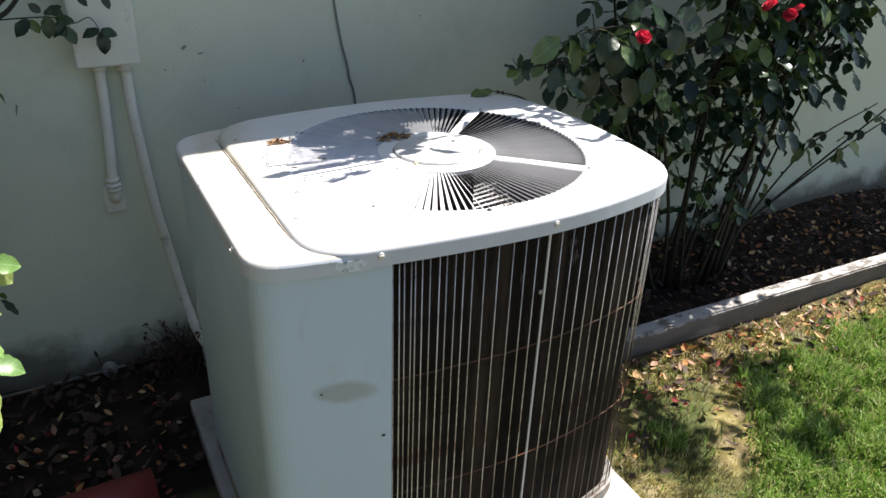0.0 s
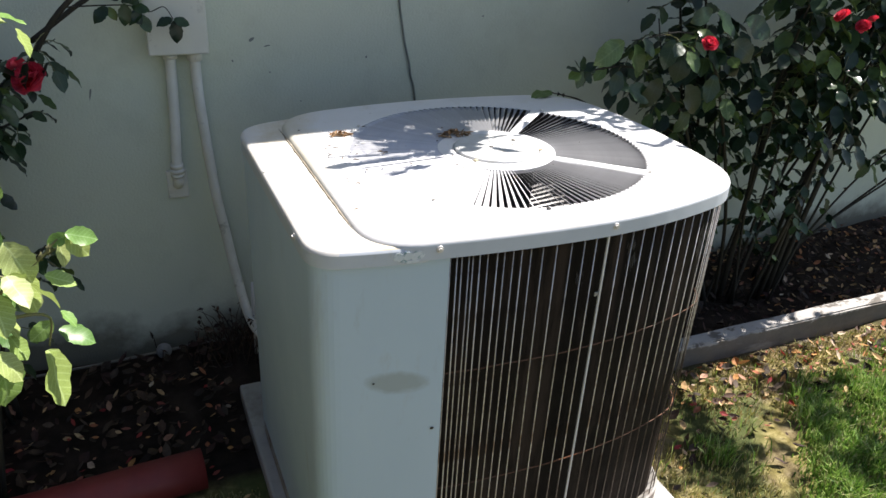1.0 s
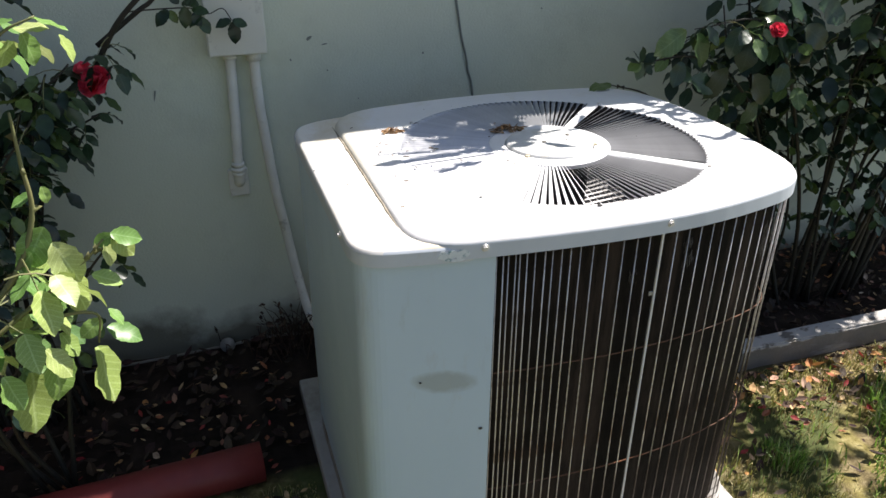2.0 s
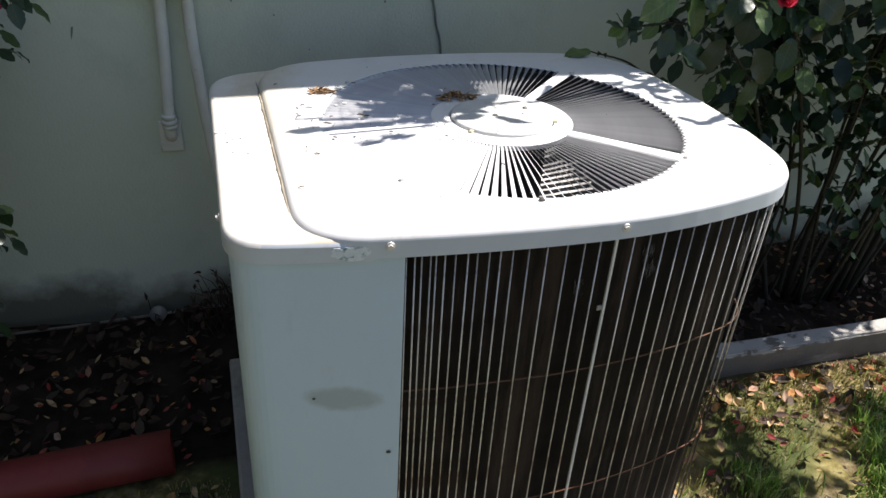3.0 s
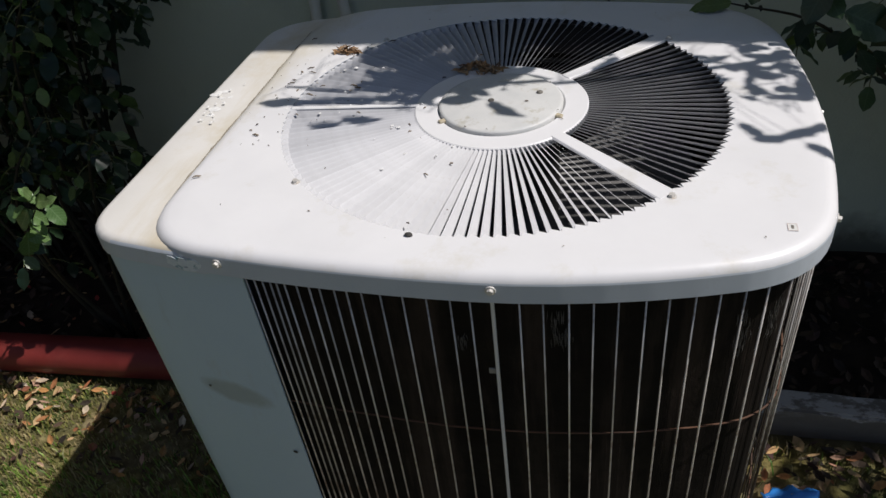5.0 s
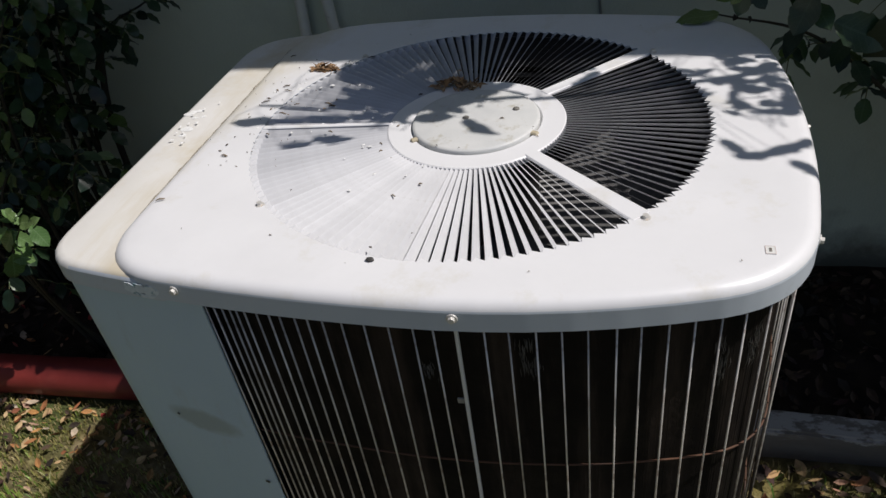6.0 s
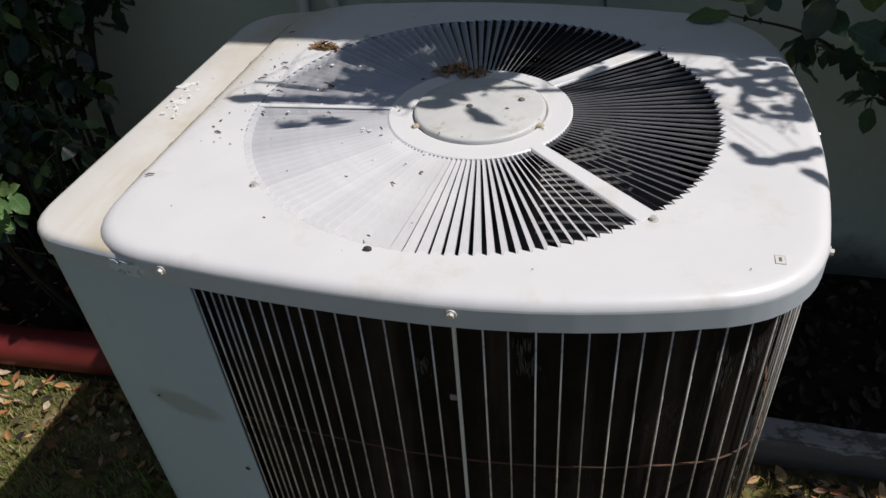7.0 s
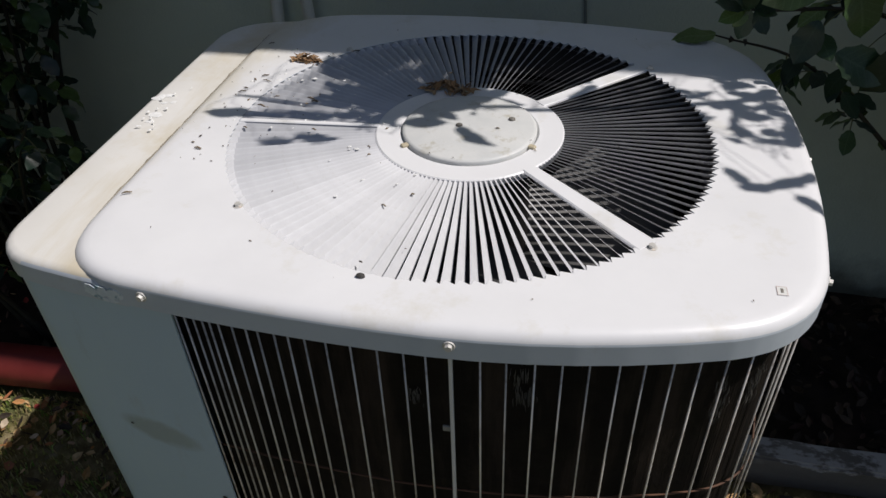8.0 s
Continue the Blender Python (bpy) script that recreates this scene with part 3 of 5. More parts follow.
    # small warning label at the front corner
    tag = part("label", box(-0.0085, 0.0085, -0.011, 0.011, 0, 0.0006), M_WHITE, lid, "small white label with a faded border", at=pose(0.321, -0.242, 0.8026) @ Matrix.Scale(0.55, 4))
    for x0, x1, y0, y1 in ((-0.0082, 0.0082, 0.0098, 0.0107), (-0.0082, 0.0082, -0.0107, -0.0098), (-0.0082, -0.0073, -0.0098, 0.0098), (0.0073, 0.0082, -0.0098, 0.0098)):
        part("border", box(x0, x1, y0, y1, 0.0006, 0.0009), M_EDGE, tag)
    part("mark", box(-0.0022, 0.0020, -0.005, 0.005, 0.0006, 0.0012), M_RIVET, tag)

    # louvre slats, tilted about their length
    count = 132
    pitch = 2 * math.pi / count
    verts, faces = [], []
    r0, r1 = 0.1115, 0.2915
    tilt = radians(47)
    cross = []
    for i, r in enumerate((r0, 0.155, 0.200, 0.240, 0.2765, r1)):
        w, c, sn, th = 0.81 * pitch * r, math.cos(tilt), math.sin(tilt), 0.0008
        low = r
        top = 0.8016
        sn, c = (sn * 0.25, c * 1.3) if i == 5 else (sn, c)
        cross.append([(r, -w / 2 * c - th * sn, top + th * c), (low, w / 2 * c - th * sn, top - w * sn + th * c), (low, w / 2 * c + th * sn, top - w * sn - th * c), (r, -w / 2 * c + th * sn, top - th * c)])
    verts, faces = loft(cross)
    faces += [(3, 2, 1, 0), (20, 21, 22, 23)]
    slat = mesh_from("slat", verts, faces)
    slat.materials.append(M_SLAT)
    for k in range(count):
        a = 360 * k / count
        gap = min(abs((a - b + 180) % 360 - 180) for b in (-43.5, 45.5))
        if gap < 2.6 or abs(a - 184) < 1.2:
            continue
        part("slat", slat, None, lid, at=pose(0, 0, 0, 0, 0, a))

    # small flaps added on the left only, to cover gaps that showed dark
    r, half = 0.2862, 0.81 * pitch * 0.2862 / 2
    c, drop = math.cos(tilt), 2 * half * math.sin(tilt)
    far = pitch * r - half * c
    rim = [(-half * c, 0.8015), (far, 0.8015), (far, 0.8016 - drop), (half * c, 0.8016 - drop)]
    flap = mesh_from("louvre_end", [(r, y, z) for y, z in rim] + [(r + 0.0006, y, z) for y, z in rim], [(3, 2, 1, 0), (4, 5, 6, 7)] + [(k, (k + 1) % 4, 4 + (k + 1) % 4, 4 + k) for k in range(4)])
    flap.materials.append(M_SLAT)
    for k in range(count):
        if 112 < 360 * k / count < 262:
            part("louvre_end", flap, None, lid, at=pose(0, 0, 0, 0, 0, 360 * k / count))

    # side panel: front left, the left side and the back left corner
    def strip_of(o, x_front, x_back):
        poly = plan(X_LEFT, o, 0.040, 40)
        n = len(poly)
        i = min(range(n), key=lambda k: (poly[k] - Vector((x_back, y_back(x_back, o)))).length)
        out = []
        while True:
            out.append(poly[i % n])
            if len(out) > 20 and poly[i % n].y < 0 and poly[i % n].x > x_front:
                break
            i += 1
        out[-1] = Vector((x_front, y_front(x_front, o)))
        return out
    outer, inner = strip_of(0.006, -0.2345, -0.26), strip_of(0.0085, -0.2345, -0.26)
    m = min(len(outer), len(inner))
    outer, inner = outer[-m:], inner[-m:]
    zs = (0.062, RIM_Z + 0.012)
    rings = [[(*p, zs[0]) for p in outer], [(*p, zs[1]) for p in outer], [(*p, zs[1]) for p in inner], [(*p, zs[0]) for p in inner]]
    v, f = loft(rings, False)
    v, f = list(v), list(f)
    for k in range(m - 1):
        f.append((3 * m + k, 3 * m + k + 1, k + 1, k))
    f += [(m - 1, 2 * m - 1, 3 * m - 1, 4 * m - 1), (0, 3 * m, 2 * m, m)]
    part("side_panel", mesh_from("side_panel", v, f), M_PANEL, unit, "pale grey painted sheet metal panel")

    # coil behind the wire guard, a thick wall of dark fins
    pts_o = walk_plan(0.024)
    pts_i = walk_plan(0.046)
    L = 1.62
    ring_o = [along(pts_o, L * k / 110)[0] for k in range(111)]
    ring_i = [along(pts_i, L * 0.965 * k / 110)[0] for k in range(111)]
    rings = [[(*p, 0.055) for p in ring_o], [(*p, RIM_Z + 0.01) for p in ring_o], [(*p, RIM_Z + 0.01) for p in ring_i], [(*p, 0.055) for p in ring_i], [(*p, 0.055) for p in ring_o]]
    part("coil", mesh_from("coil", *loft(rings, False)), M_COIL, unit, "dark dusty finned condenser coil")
    # fin hairpin rows inside
    bm = Gather()
    for z in np.arange(0.08, 0.76, 0.026):
        path = [(*along(pts_i, L * 0.965 * k / 60)[0], z) for k in range(61)]
        bm.add(*tube(path, 0.0045, 5))
    part("coil_piping", bm.mesh("coil_piping", True), M_FAN, unit)["kind"] = "stuff"
    # fine upright fins on the outer face
    g = Gather()
    for k in range(0, 520):
        p, d = along(walk_fin, L * k / 520)
        nrm = Vector((d.y, -d.x))
        a, b = p - d * 0.0006, p + d * 0.0006
        tip = p + nrm * (0.0003 + 0.0004 * random.random())
        g.add([(*a, 0.06), (*b, 0.06), (*tip, 0.06), (*a, RIM_Z), (*b, RIM_Z), (*tip, RIM_Z)], [(0, 2, 5, 3), (2, 1, 4, 5)])
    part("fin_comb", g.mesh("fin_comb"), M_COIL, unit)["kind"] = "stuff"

    # wisps of lint caught on the fins
    rnd = random.Random(19)
    for s, z, h in ((0.335, 0.715, 0.045), (0.345, 0.700, 0.030), (0.525, 0.690, 0.060), (0.560, 0.700, 0.050), (0.235, 0.690, 0.024)):
        g = Gather()
        for _ in range(40):
            p, d = along(walk_fin, s + rnd.gauss(0, 0.0035))
            nrm = Vector((d.y, -d.x))
            z0 = z + rnd.uniform(-0.5, 0.5) * h
            g.add(*tube([(*(p + nrm * (0.002 + 0.003 * rnd.random()) + d * rnd.gauss(0, 0.0004)), z0 + u * h * 0.3) for u in (-0.5, -0.1, 0.2, 0.5)], [0.0001, 0.0003, 0.0003, 0.0001], 3))
        part("lint", g.mesh("lint"), M_LINT, unit, "grey lint caught on the coil")["kind"] = "stuff"

    # wire guard: uprights closer together beside the panel
    pts_w = walk_plan(0.0105)
    wire = tube_mesh("upright_wire", [(0, 0, 0.06), (0, 0, 0.25), (0.0006, 0, 0.5), (0, 0, 0.772)], 0.0011, 6)
    wire.materials.append(M_WIRE)
    stops = [0.007, 0.0167, 0.0255, 0.034, 0.0433, 0.0542, 0.0673, 0.0800, 0.0939, 0.1082, 0.1235, 0.1405, 0.1615, 0.1846, 0.2096, 0.2350, 0.2570, 0.3056]
    while stops[-1] < L - 0.03:
        stops.append(stops[-1] + 0.0243)
    brace_s = 0.2785
    for s in stops:
        p, d = along(pts_w, s)
        part("upright_wire", wire, None, unit, at=pose(p.x, p.y, 0, random.uniform(-0.12, 0.12), random.uniform(-0.12, 0.12), math.degrees(math.atan2(d.y, d.x))))
    p, d = along(pts_w, brace_s)
    bm = box(-0.0019, 0.0019, -0.002, 0.0015, 0.06, 0.772, 0.0006, 1)
    part("brace", bm, M_BRACE, unit, "bright flat metal guard strip", at=pose(p.x, p.y, 0, 0, 0, math.degrees(math.atan2(d.y, d.x))))
    part("guard_clip", box(-0.0040, 0.0040, -0.0012, 0.0012, 0.656, 0.664, 0.0008, 1), M_KNOB, unit, at=pose(0.034, y_front(0.034, 0.011), 0, 0, 0, 2))
    pts_h = walk_plan(0.0135)
    for z in (0.552, 0.300):
        path = [(*along(pts_h, L * k / 160)[0], z + 0.0015 * noise.noise((k * 0.2, z, 0))) for k in range(161)]
        part("cross_wire", tube_mesh("cross_wire", path, 0.0013, 5), M_RUST, unit, "rusted guard wire")

    # base pan and dark inside
    rings = [ring_of(X_LEFT, 0.03, 0.034), ring_of(X_LEFT, 0.006, 0.034), ring_of(X_LEFT, 0.004, 0.038), ring_of(X_LEFT, 0.004, 0.066), ring_of(X_LEFT, 0.008, 0.068), ring_of(X_LEFT, 0.03, 0.058), circle(0.1, 0.058), circle(0.001, 0.058)]
    part("base_pan", mesh_from("base_pan", *loft(rings)), M_PAN, unit, "dirty rust-stained metal base pan")
    rings = [circle(0.289, 0.792, 96), circle(0.287, 0.76, 96), circle(0.283, 0.735, 96)]
    part("fan_shroud", mesh_from("fan_shroud", *loft(rings), smooth=True), M_INNER, unit)
    bm = box(-0.245, -0.238, -0.28, 0.28, 0.06, 0.79)
    part("partition", bm, M_INNER, unit)
    rings = [circle(0.07, 0.62, 40), circle(0.075, 0.63, 40), circle(0.075, 0.775, 40), circle(0.06, 0.79, 40), circle(0.001, 0.792, 40)]
    part("fan_motor", mesh_from("fan_motor", *loft(rings), smooth=True), M_INNER, unit)
    v, f = [], []
    rows = []
    for i, r in enumerate(np.linspace(0.06, 0.265, 7)):
        row = []
        for j, a in enumerate(np.linspace(-0.55, 0.45 + 0.2 * (i / 6), 9)):
            row.append((r * math.cos(a), r * math.sin(a), 0.655 + 0.055 * (a + 0.1) + 0.006 * math.cos(a * 3)))
        rows.append(row)
    v, f = loft(rows, False)
    blade = mesh_from("fan_blade", v, f, True)
    blade.materials.append(M_FAN)
    for a in (12, 102, 192, 282):
        part("fan_blade", blade, None, unit, at=pose(0, 0, 0, 0, 0, a))
    rings = [circle(0.095, 0.06, 32), circle(0.1, 0.075, 32), circle(0.1, 0.33, 32), circle(0.075, 0.40, 32), circle(0.001, 0.42, 32)]
    part("compressor", mesh_from("compressor", *loft(rings), smooth=True), M_INNER, unit)

    # screws
    bm = bmesh.new()
    bmesh.ops.create_cone(bm, segments=16, radius1=0.0058, radius2=0.0052, depth=0.0010, cap_ends=True, matrix=Matrix.Translation((0, 0, 0.0006)))
    bmesh.ops.create_cone(bm, segments=6, radius1=0.0036, radius2=0.0033, depth=0.0034, cap_ends=True, matrix=Matrix.Translation((0, 0, 0.0027)))
    me = bpy.data.meshes.new("screw")
    bm.to_mesh(me)
    bm.free()
    me.materials.append(M_SCREW)
    for x, y in ((-0.21, -0.198), (0.21, -0.198), (0.212, 0.200), (-0.21, 0.200)):
        part("screw", me, None, lid, "small hex-head screw", at=pose(x, y, 0.8022, 0, 0, random.uniform(0, 60)))
    poly = plan(X_LID, -0.0015, 0.075, 60)
    for want in ((0.046, -0.340), (-0.254, -0.327), (0.372, -0.205), (0.386, 0.02), (0.2, 0.32)):
        i = min(range(len(poly)), key=lambda k: (poly[k] - Vector(want)).length)
        d = poly[(i + 1) % len(poly)] - poly[i - 1]
        nrm = Vector((d.y, -d.x, 0)).normalized()
        at = Matrix.Translation((poly[i].x, poly[i].y, 0.784)) @ nrm.to_track_quat("Z", "Y").to_matrix().to_4x4()
        part("screw", me, None, lid, "small hex-head screw", at=at)
    part("screw", me, None, unit, "small hex-head screw", at=Matrix.Translation((X_LEFT, -0.215, 0.784)) @ Vector((-1, 0, 0)).to_track_quat("Z", "Y").to_matrix().to_4x4())

    # holes of a lost badge and of a screw
    def on_front(u, z, o):
        return (u, y_front(u, o), z)
    for x, z, r in ((-0.347, 0.557, 0.0022), (-0.249, 0.450, 0.0036)):
        verts, f = [on_front(x, z, 0.0042)], []
        for k in range(12):
            a = 2 * math.pi * k / 12
            verts.append(on_front(x + r * math.cos(a), z + r * 0.8 * math.sin(a), 0.0048))
        f = [(0, 1 + k, 1 + (k + 1) % 12) for k in range(12)]
        part("rivet_hole", mesh_from("rivet_hole", verts, f), M_INNER, unit)

    # scraps of a torn sticker on the rim
    rnd = random.Random(5)
    for x, z, w, h in ((-0.314, 0.7775, 0.012, 0.014), (-0.302, 0.779, 0.013, 0.017), (-0.291, 0.777, 0.012, 0.017), (-0.282, 0.7800, 0.009, 0.012), (-0.296, 0.7695, 0.024, 0.005)):
        ring, f = [], []
        for k in range(9):
            a = 2 * math.pi * k / 9
            j = rnd.uniform(0.55, 1.0)
            ring.append(on_front(x + w * 0.72 * j * math.cos(a), z + 0.004 + h * 0.66 * j * math.sin(a), -0.0022))
        me2 = mesh_from("sticker_scrap", ring + [(p[0], p[1] + 0.0006, p[2]) for p in ring], [tuple(range(9))] + [(k, (k + 1) % 9, 9 + (k + 1) % 9, 9 + k) for k in range(9)])
        part("sticker_scrap", me2, M_STICK, unit, "torn pale blue sticker scrap")
    return unit


walk_fin = walk_plan(0.0245)
UNIT = build_condenser()


def build_pad():
    bm = box(-0.462, 0.378, -0.42, 0.440, -0.06, 0.034, 0.006, 2)
    pad = part("concrete_pad", bm, M_PAD)
    tagged(pad, "pale worn concrete pad under the condenser", "concrete pad")


build_pad()


# ---- on the wall ----
def build_wall_things():
    b = thing("disconnect_box", "grey-green painted electrical disconnect box on the wall", "electrical box")
    part("body", box(-0.566, -0.440, 0.652, 0.70, 0.852, 1.10, 0.003), M_BOX, b)
    part("cover", box(-0.570, -0.436, 0.636, 0.653, 0.848, 1.105, 0.004), M_BOX, b)
    part("knockout", box(-0.520, -0.480, 0.66, 0.69, 0.844, 0.853, 0.002), M_INNER, b)

    c = thing("wall_conduit", "grey-green painted conduit with a threaded fitting on the wall", "conduit")
    path = smooth_path([(-0.522, 0.676, 0.846), (-0.524, 0.676, 0.78), (-0.528, 0.677, 0.68), (-0.533, 0.676, 0.60), (-0.536, 0.672, 0.555)])
    part("pipe", tube_mesh("pipe", path, 0.0125, 12), M_COND, c)
    for z, r in ((0.838, 0.0165), (0.565, 0.0165), (0.552, 0.0180), (0.540, 0.0165)):
        part("ring", tube_mesh("ring", [(-0.536 if z < 0.7 else -0.522, 0.675, z - 0.005), (-0.536 if z < 0.7 else -0.522, 0.675, z + 0.005)], r, 14), M_COND, c)
    part("elbow", tube_mesh("elbow", smooth_path([(-0.536, 0.674, 0.540), (-0.536, 0.678, 0.520), (-0.536, 0.695, 0.508), (-0.536, 0.704, 0.506)]), 0.0140, 12), M_COND, c)
    part("plate", box(-0.563, -0.512, 0.691, 0.701, 0.470, 0.545, 0.003), M_COND, c)

    w = thing("conduit_whip", "grey-green flexible conduit whip leaning from box to condenser", "conduit")
    path = smooth_path([(-0.467, 0.676, 0.846), (-0.466, 0.676, 0.74), (-0.462, 0.676, 0.66), (-0.455, 0.675, 0.56), (-0.447, 0.673, 0.465), (-0.432, 0.670, 0.356), (-0.415, 0.655, 0.225), (-0.395, 0.60, 0.12), (-0.37, 0.48, 0.11), (-0.36, 0.305, 0.13)], 7)
    part("hose", tube_mesh("hose", path, 0.0125, 12), M_COND, w)
    part("collar", tube_mesh("collar", [(-0.467, 0.676, 0.826), (-0.467, 0.676, 0.849)], 0.0175, 14), M_COND, w)

    s = thing("pipe_stub", "small white plastic pipe stub behind the condenser", "pipe")
    part("stub", tube_mesh("stub", [(-0.386, 0.60, -0.01), (-0.386, 0.60, 0.18), (-0.384, 0.602, 0.238)], [0.006, 0.006, 0.004], 10), M_WHITE, s)

    k = thing("wall_cable", "thin painted cable running down the stucco wall", "cable")
    path = smooth_path([(-0.02, 0.697, 1.6), (0.03, 0.697, 1.15), (0.054, 0.697, 0.955), (0.062, 0.696, 0.90), (0.073, 0.697, 0.839), (0.086, 0.695, 0.785), (0.092, 0.697, 0.75), (0.107, 0.697, 0.683), (0.12, 0.697, 0.45), (0.12, 0.697, -0.02)], 6)
    part("wire", tube_mesh("wire", path, 0.0030, 6), M_CABLE, k)

    t = thing("drip_line", "thin drip irrigation tube with a round fitting along the wall", "irrigation tube")
    path = smooth_path([(-2.4, 0.60, 0.03), (-1.5, 0.63, 0.045), (-1.0, 0.645, 0.035), (-0.80, 0.655, 0.030), (-0.63, 0.665, 0.028), (-0.50, 0.67, 0.03), (-0.30, 0.66, 0.02), (0.4, 0.62, 0.01)], 6)
    part("tube", tube_mesh("tube", path, 0.0038, 7), M_TUBE, t)
    rings = [[(x, y, z) for x, y, z in circle(r, h, 18)] for r, h in ((0.004, -0.016), (0.016, -0.016), (0.021, -0.010), (0.021, 0.006), (0.017, 0.012), (0.009, 0.013), (0.008, 0.020), (0.001, 0.021))]
    part("fitting", mesh_from("fitting", *loft(rings), smooth=True), M_KNOB, t, at=pose(-0.628, 0.665, 0.030, 62, 0, 0))

    # chips and scuffs in the paint, each a shallow flake
    rnd = random.Random(8)
    for x, z, w, h, a in ((-0.706, 0.753, 0.006, 0.034, 12), (-0.327, 0.863, 0.020, 0.010, -30), (-0.376, 0.813, 0.006, 0.007, 0), (-0.286, 0.780, 0.005, 0.005, 0), (-0.033, 0.806, 0.005, 0.009, 0),
                          (-0.29, 0.846, 0.020, 0.004, -8), (0.30, 0.90, 0.006, 0.005, 0), (-0.21, 0.70, 0.004, 0.004, 0)):
        ring = []
        for k in range(8):
            an, j = 2 * math.pi * k / 8, rnd.uniform(0.6, 1)
            ring.append((0.5 * w * j * math.cos(an), 0.0, 0.5 * h * j * math.sin(an)))
        m2 = mesh_from("paint_chip", ring + [(p[0], 0.004, p[2]) for p in ring], [tuple(range(7, -1, -1))] + [(k, 8 + k, 8 + (k + 1) % 8, (k + 1) % 8) for k in range(8)])
        ob = part("paint_chip", m2, M_CABLE, at=pose(x, 0.6985, z, 0, a, 0))
        tagged(ob, "small dark chip in the wall paint", "paint chip", "wall chips")


build_wall_things()


# ---- on the ground ----
def build_ground_things():
    p = thing("red_pipe", "red painted pipe lying along the garden bed", "pipe")
    outer = smooth_path([(-0.588, 0.158, 0.040), (-1.2, 0.128, 0.038), (-2.2, 0.085, 0.036), (-2.95, 0.055, 0.036)], 6)
    v, f = tube(outer, 0.046, 24, False)
    v2, f2 = tube(outer, 0.040, 24, False)
    n = len(v)
    f = f + [tuple(reversed([i + n for i in q])) for q in f2] + [(k, n + k, n + (k + 1) % 24, (k + 1) % 24) for k in range(24)]
    part("pipe", mesh_from("pipe", v + v2, f, True), M_RED, p)

    def plank(x0, x1, seed):
        bm = box(x0, x1, 0.150, 0.204, -0.05, 0.064)
        bmesh.ops.subdivide_edges(bm, edges=[e for e in bm.edges if abs(e.verts[0].co.x - e.verts[1].co.x) > 0.1], cuts=40)
        bmesh.ops.bevel(bm, geom=[e for e in bm.edges if abs(e.verts[0].co.z - e.verts[1].co.z) < 1e-4 and abs(e.verts[0].co.y - e.verts[1].co.y) < 1e-4 and e.verts[0].co.z > 0], offset=0.005, segments=2, affect="EDGES")
        for q in bm.verts:
            q.co += Vector((0, 0.004 * noise.noise((q.co.x * 5, seed, 0)), 0.004 * noise.noise((q.co.x * 4, seed, 7)))) + 0.0018 * noise.noise_vector(q.co * 40)
        ob = part("edging_board", bm, M_BOARD)
        tagged(ob, "weathered grey timber edging board between bed and lawn", "edging board", "edging boards")
    plank(0.39, 2.21, 1)
    plank(2.22, 4.3, 2)

    # crumpled blue plastic scrap
    verts, faces = [], []
    nx, ny = 14, 8
    for j in range(ny):
        for i in range(nx):
            u, w = i / (nx - 1) - 0.5, j / (ny - 1) - 0.5
            half = 0.030 * (1 - 0.5 * abs(u) * 2) + 0.006 * math.sin(u * 20)
            verts.append((0.12 * u, 2 * half * w, 0.020 * (1 - 4 * w * w) * (0.6 + 0.8 * u) + 0.008 * noise.noise((u * 9, w * 6, 2))))
    faces = [(j * nx + i, j * nx + i + 1, (j + 1) * nx + i + 1, (j + 1) * nx + i) for j in range(ny - 1) for i in range(nx - 1)]
    ob = part("plastic_scrap", mesh_from("plastic_scrap", verts, faces, True), M_BLUE, at=pose(0.482, -0.005, 0.012, 8, 0, 12) @ Matrix.Diagonal((0.80, 0.72, 0.75, 1)))
    md = ob.modifiers.new("thickness", "SOLIDIFY")
    md.thickness = 0.0025
    tagged(ob, "bright blue crumpled plastic scrap on dry grass", "plastic scrap")


build_ground_things()


def build_weed():
    rnd = random.Random(15)
    g = Gather()
    for _ in range(150):
        x, y = rnd.gauss(-0.42, 0.08), rnd.uniform(0.56, 0.69)
        h = rnd.uniform(0.04, 0.15) * (1 - 0.5 * min(1, abs(x + 0.40) * 4))
        a = rnd.uniform(0, 6.28)
        lean = rnd.uniform(0.2, 0.9) * h
        e = Vector((x + lean * math.cos(a), min(0.69, y + lean * math.sin(a)), h))
        g.add(*tube([(x, y, -0.01), Vector((x, y, 0)).lerp(e, 0.6) + Vector((0, 0, 0.02)), e], [0.0016, 0.0012, 0.0005], 3))
        w = rnd.uniform(0.006, 0.013)
        g.add([(-w, 0, 0), (0, -w * 0.5, 0.002), (w * 1.3, 0, -0.002), (0, w * 0.5, 0.002)], [(0, 1, 2, 3)], Matrix.Translation(e) @ pose(0, 0, 0, rnd.uniform(-60, 60), rnd.uniform(-60, 60), rnd.uniform(0, 360)))
    ob = part("dry_weed", g.mesh("dry_weed"), M_LITTER)
    tagged(ob, "dark dry weeds at the foot of the wall", "weeds", kind="stuff")


build_weed()


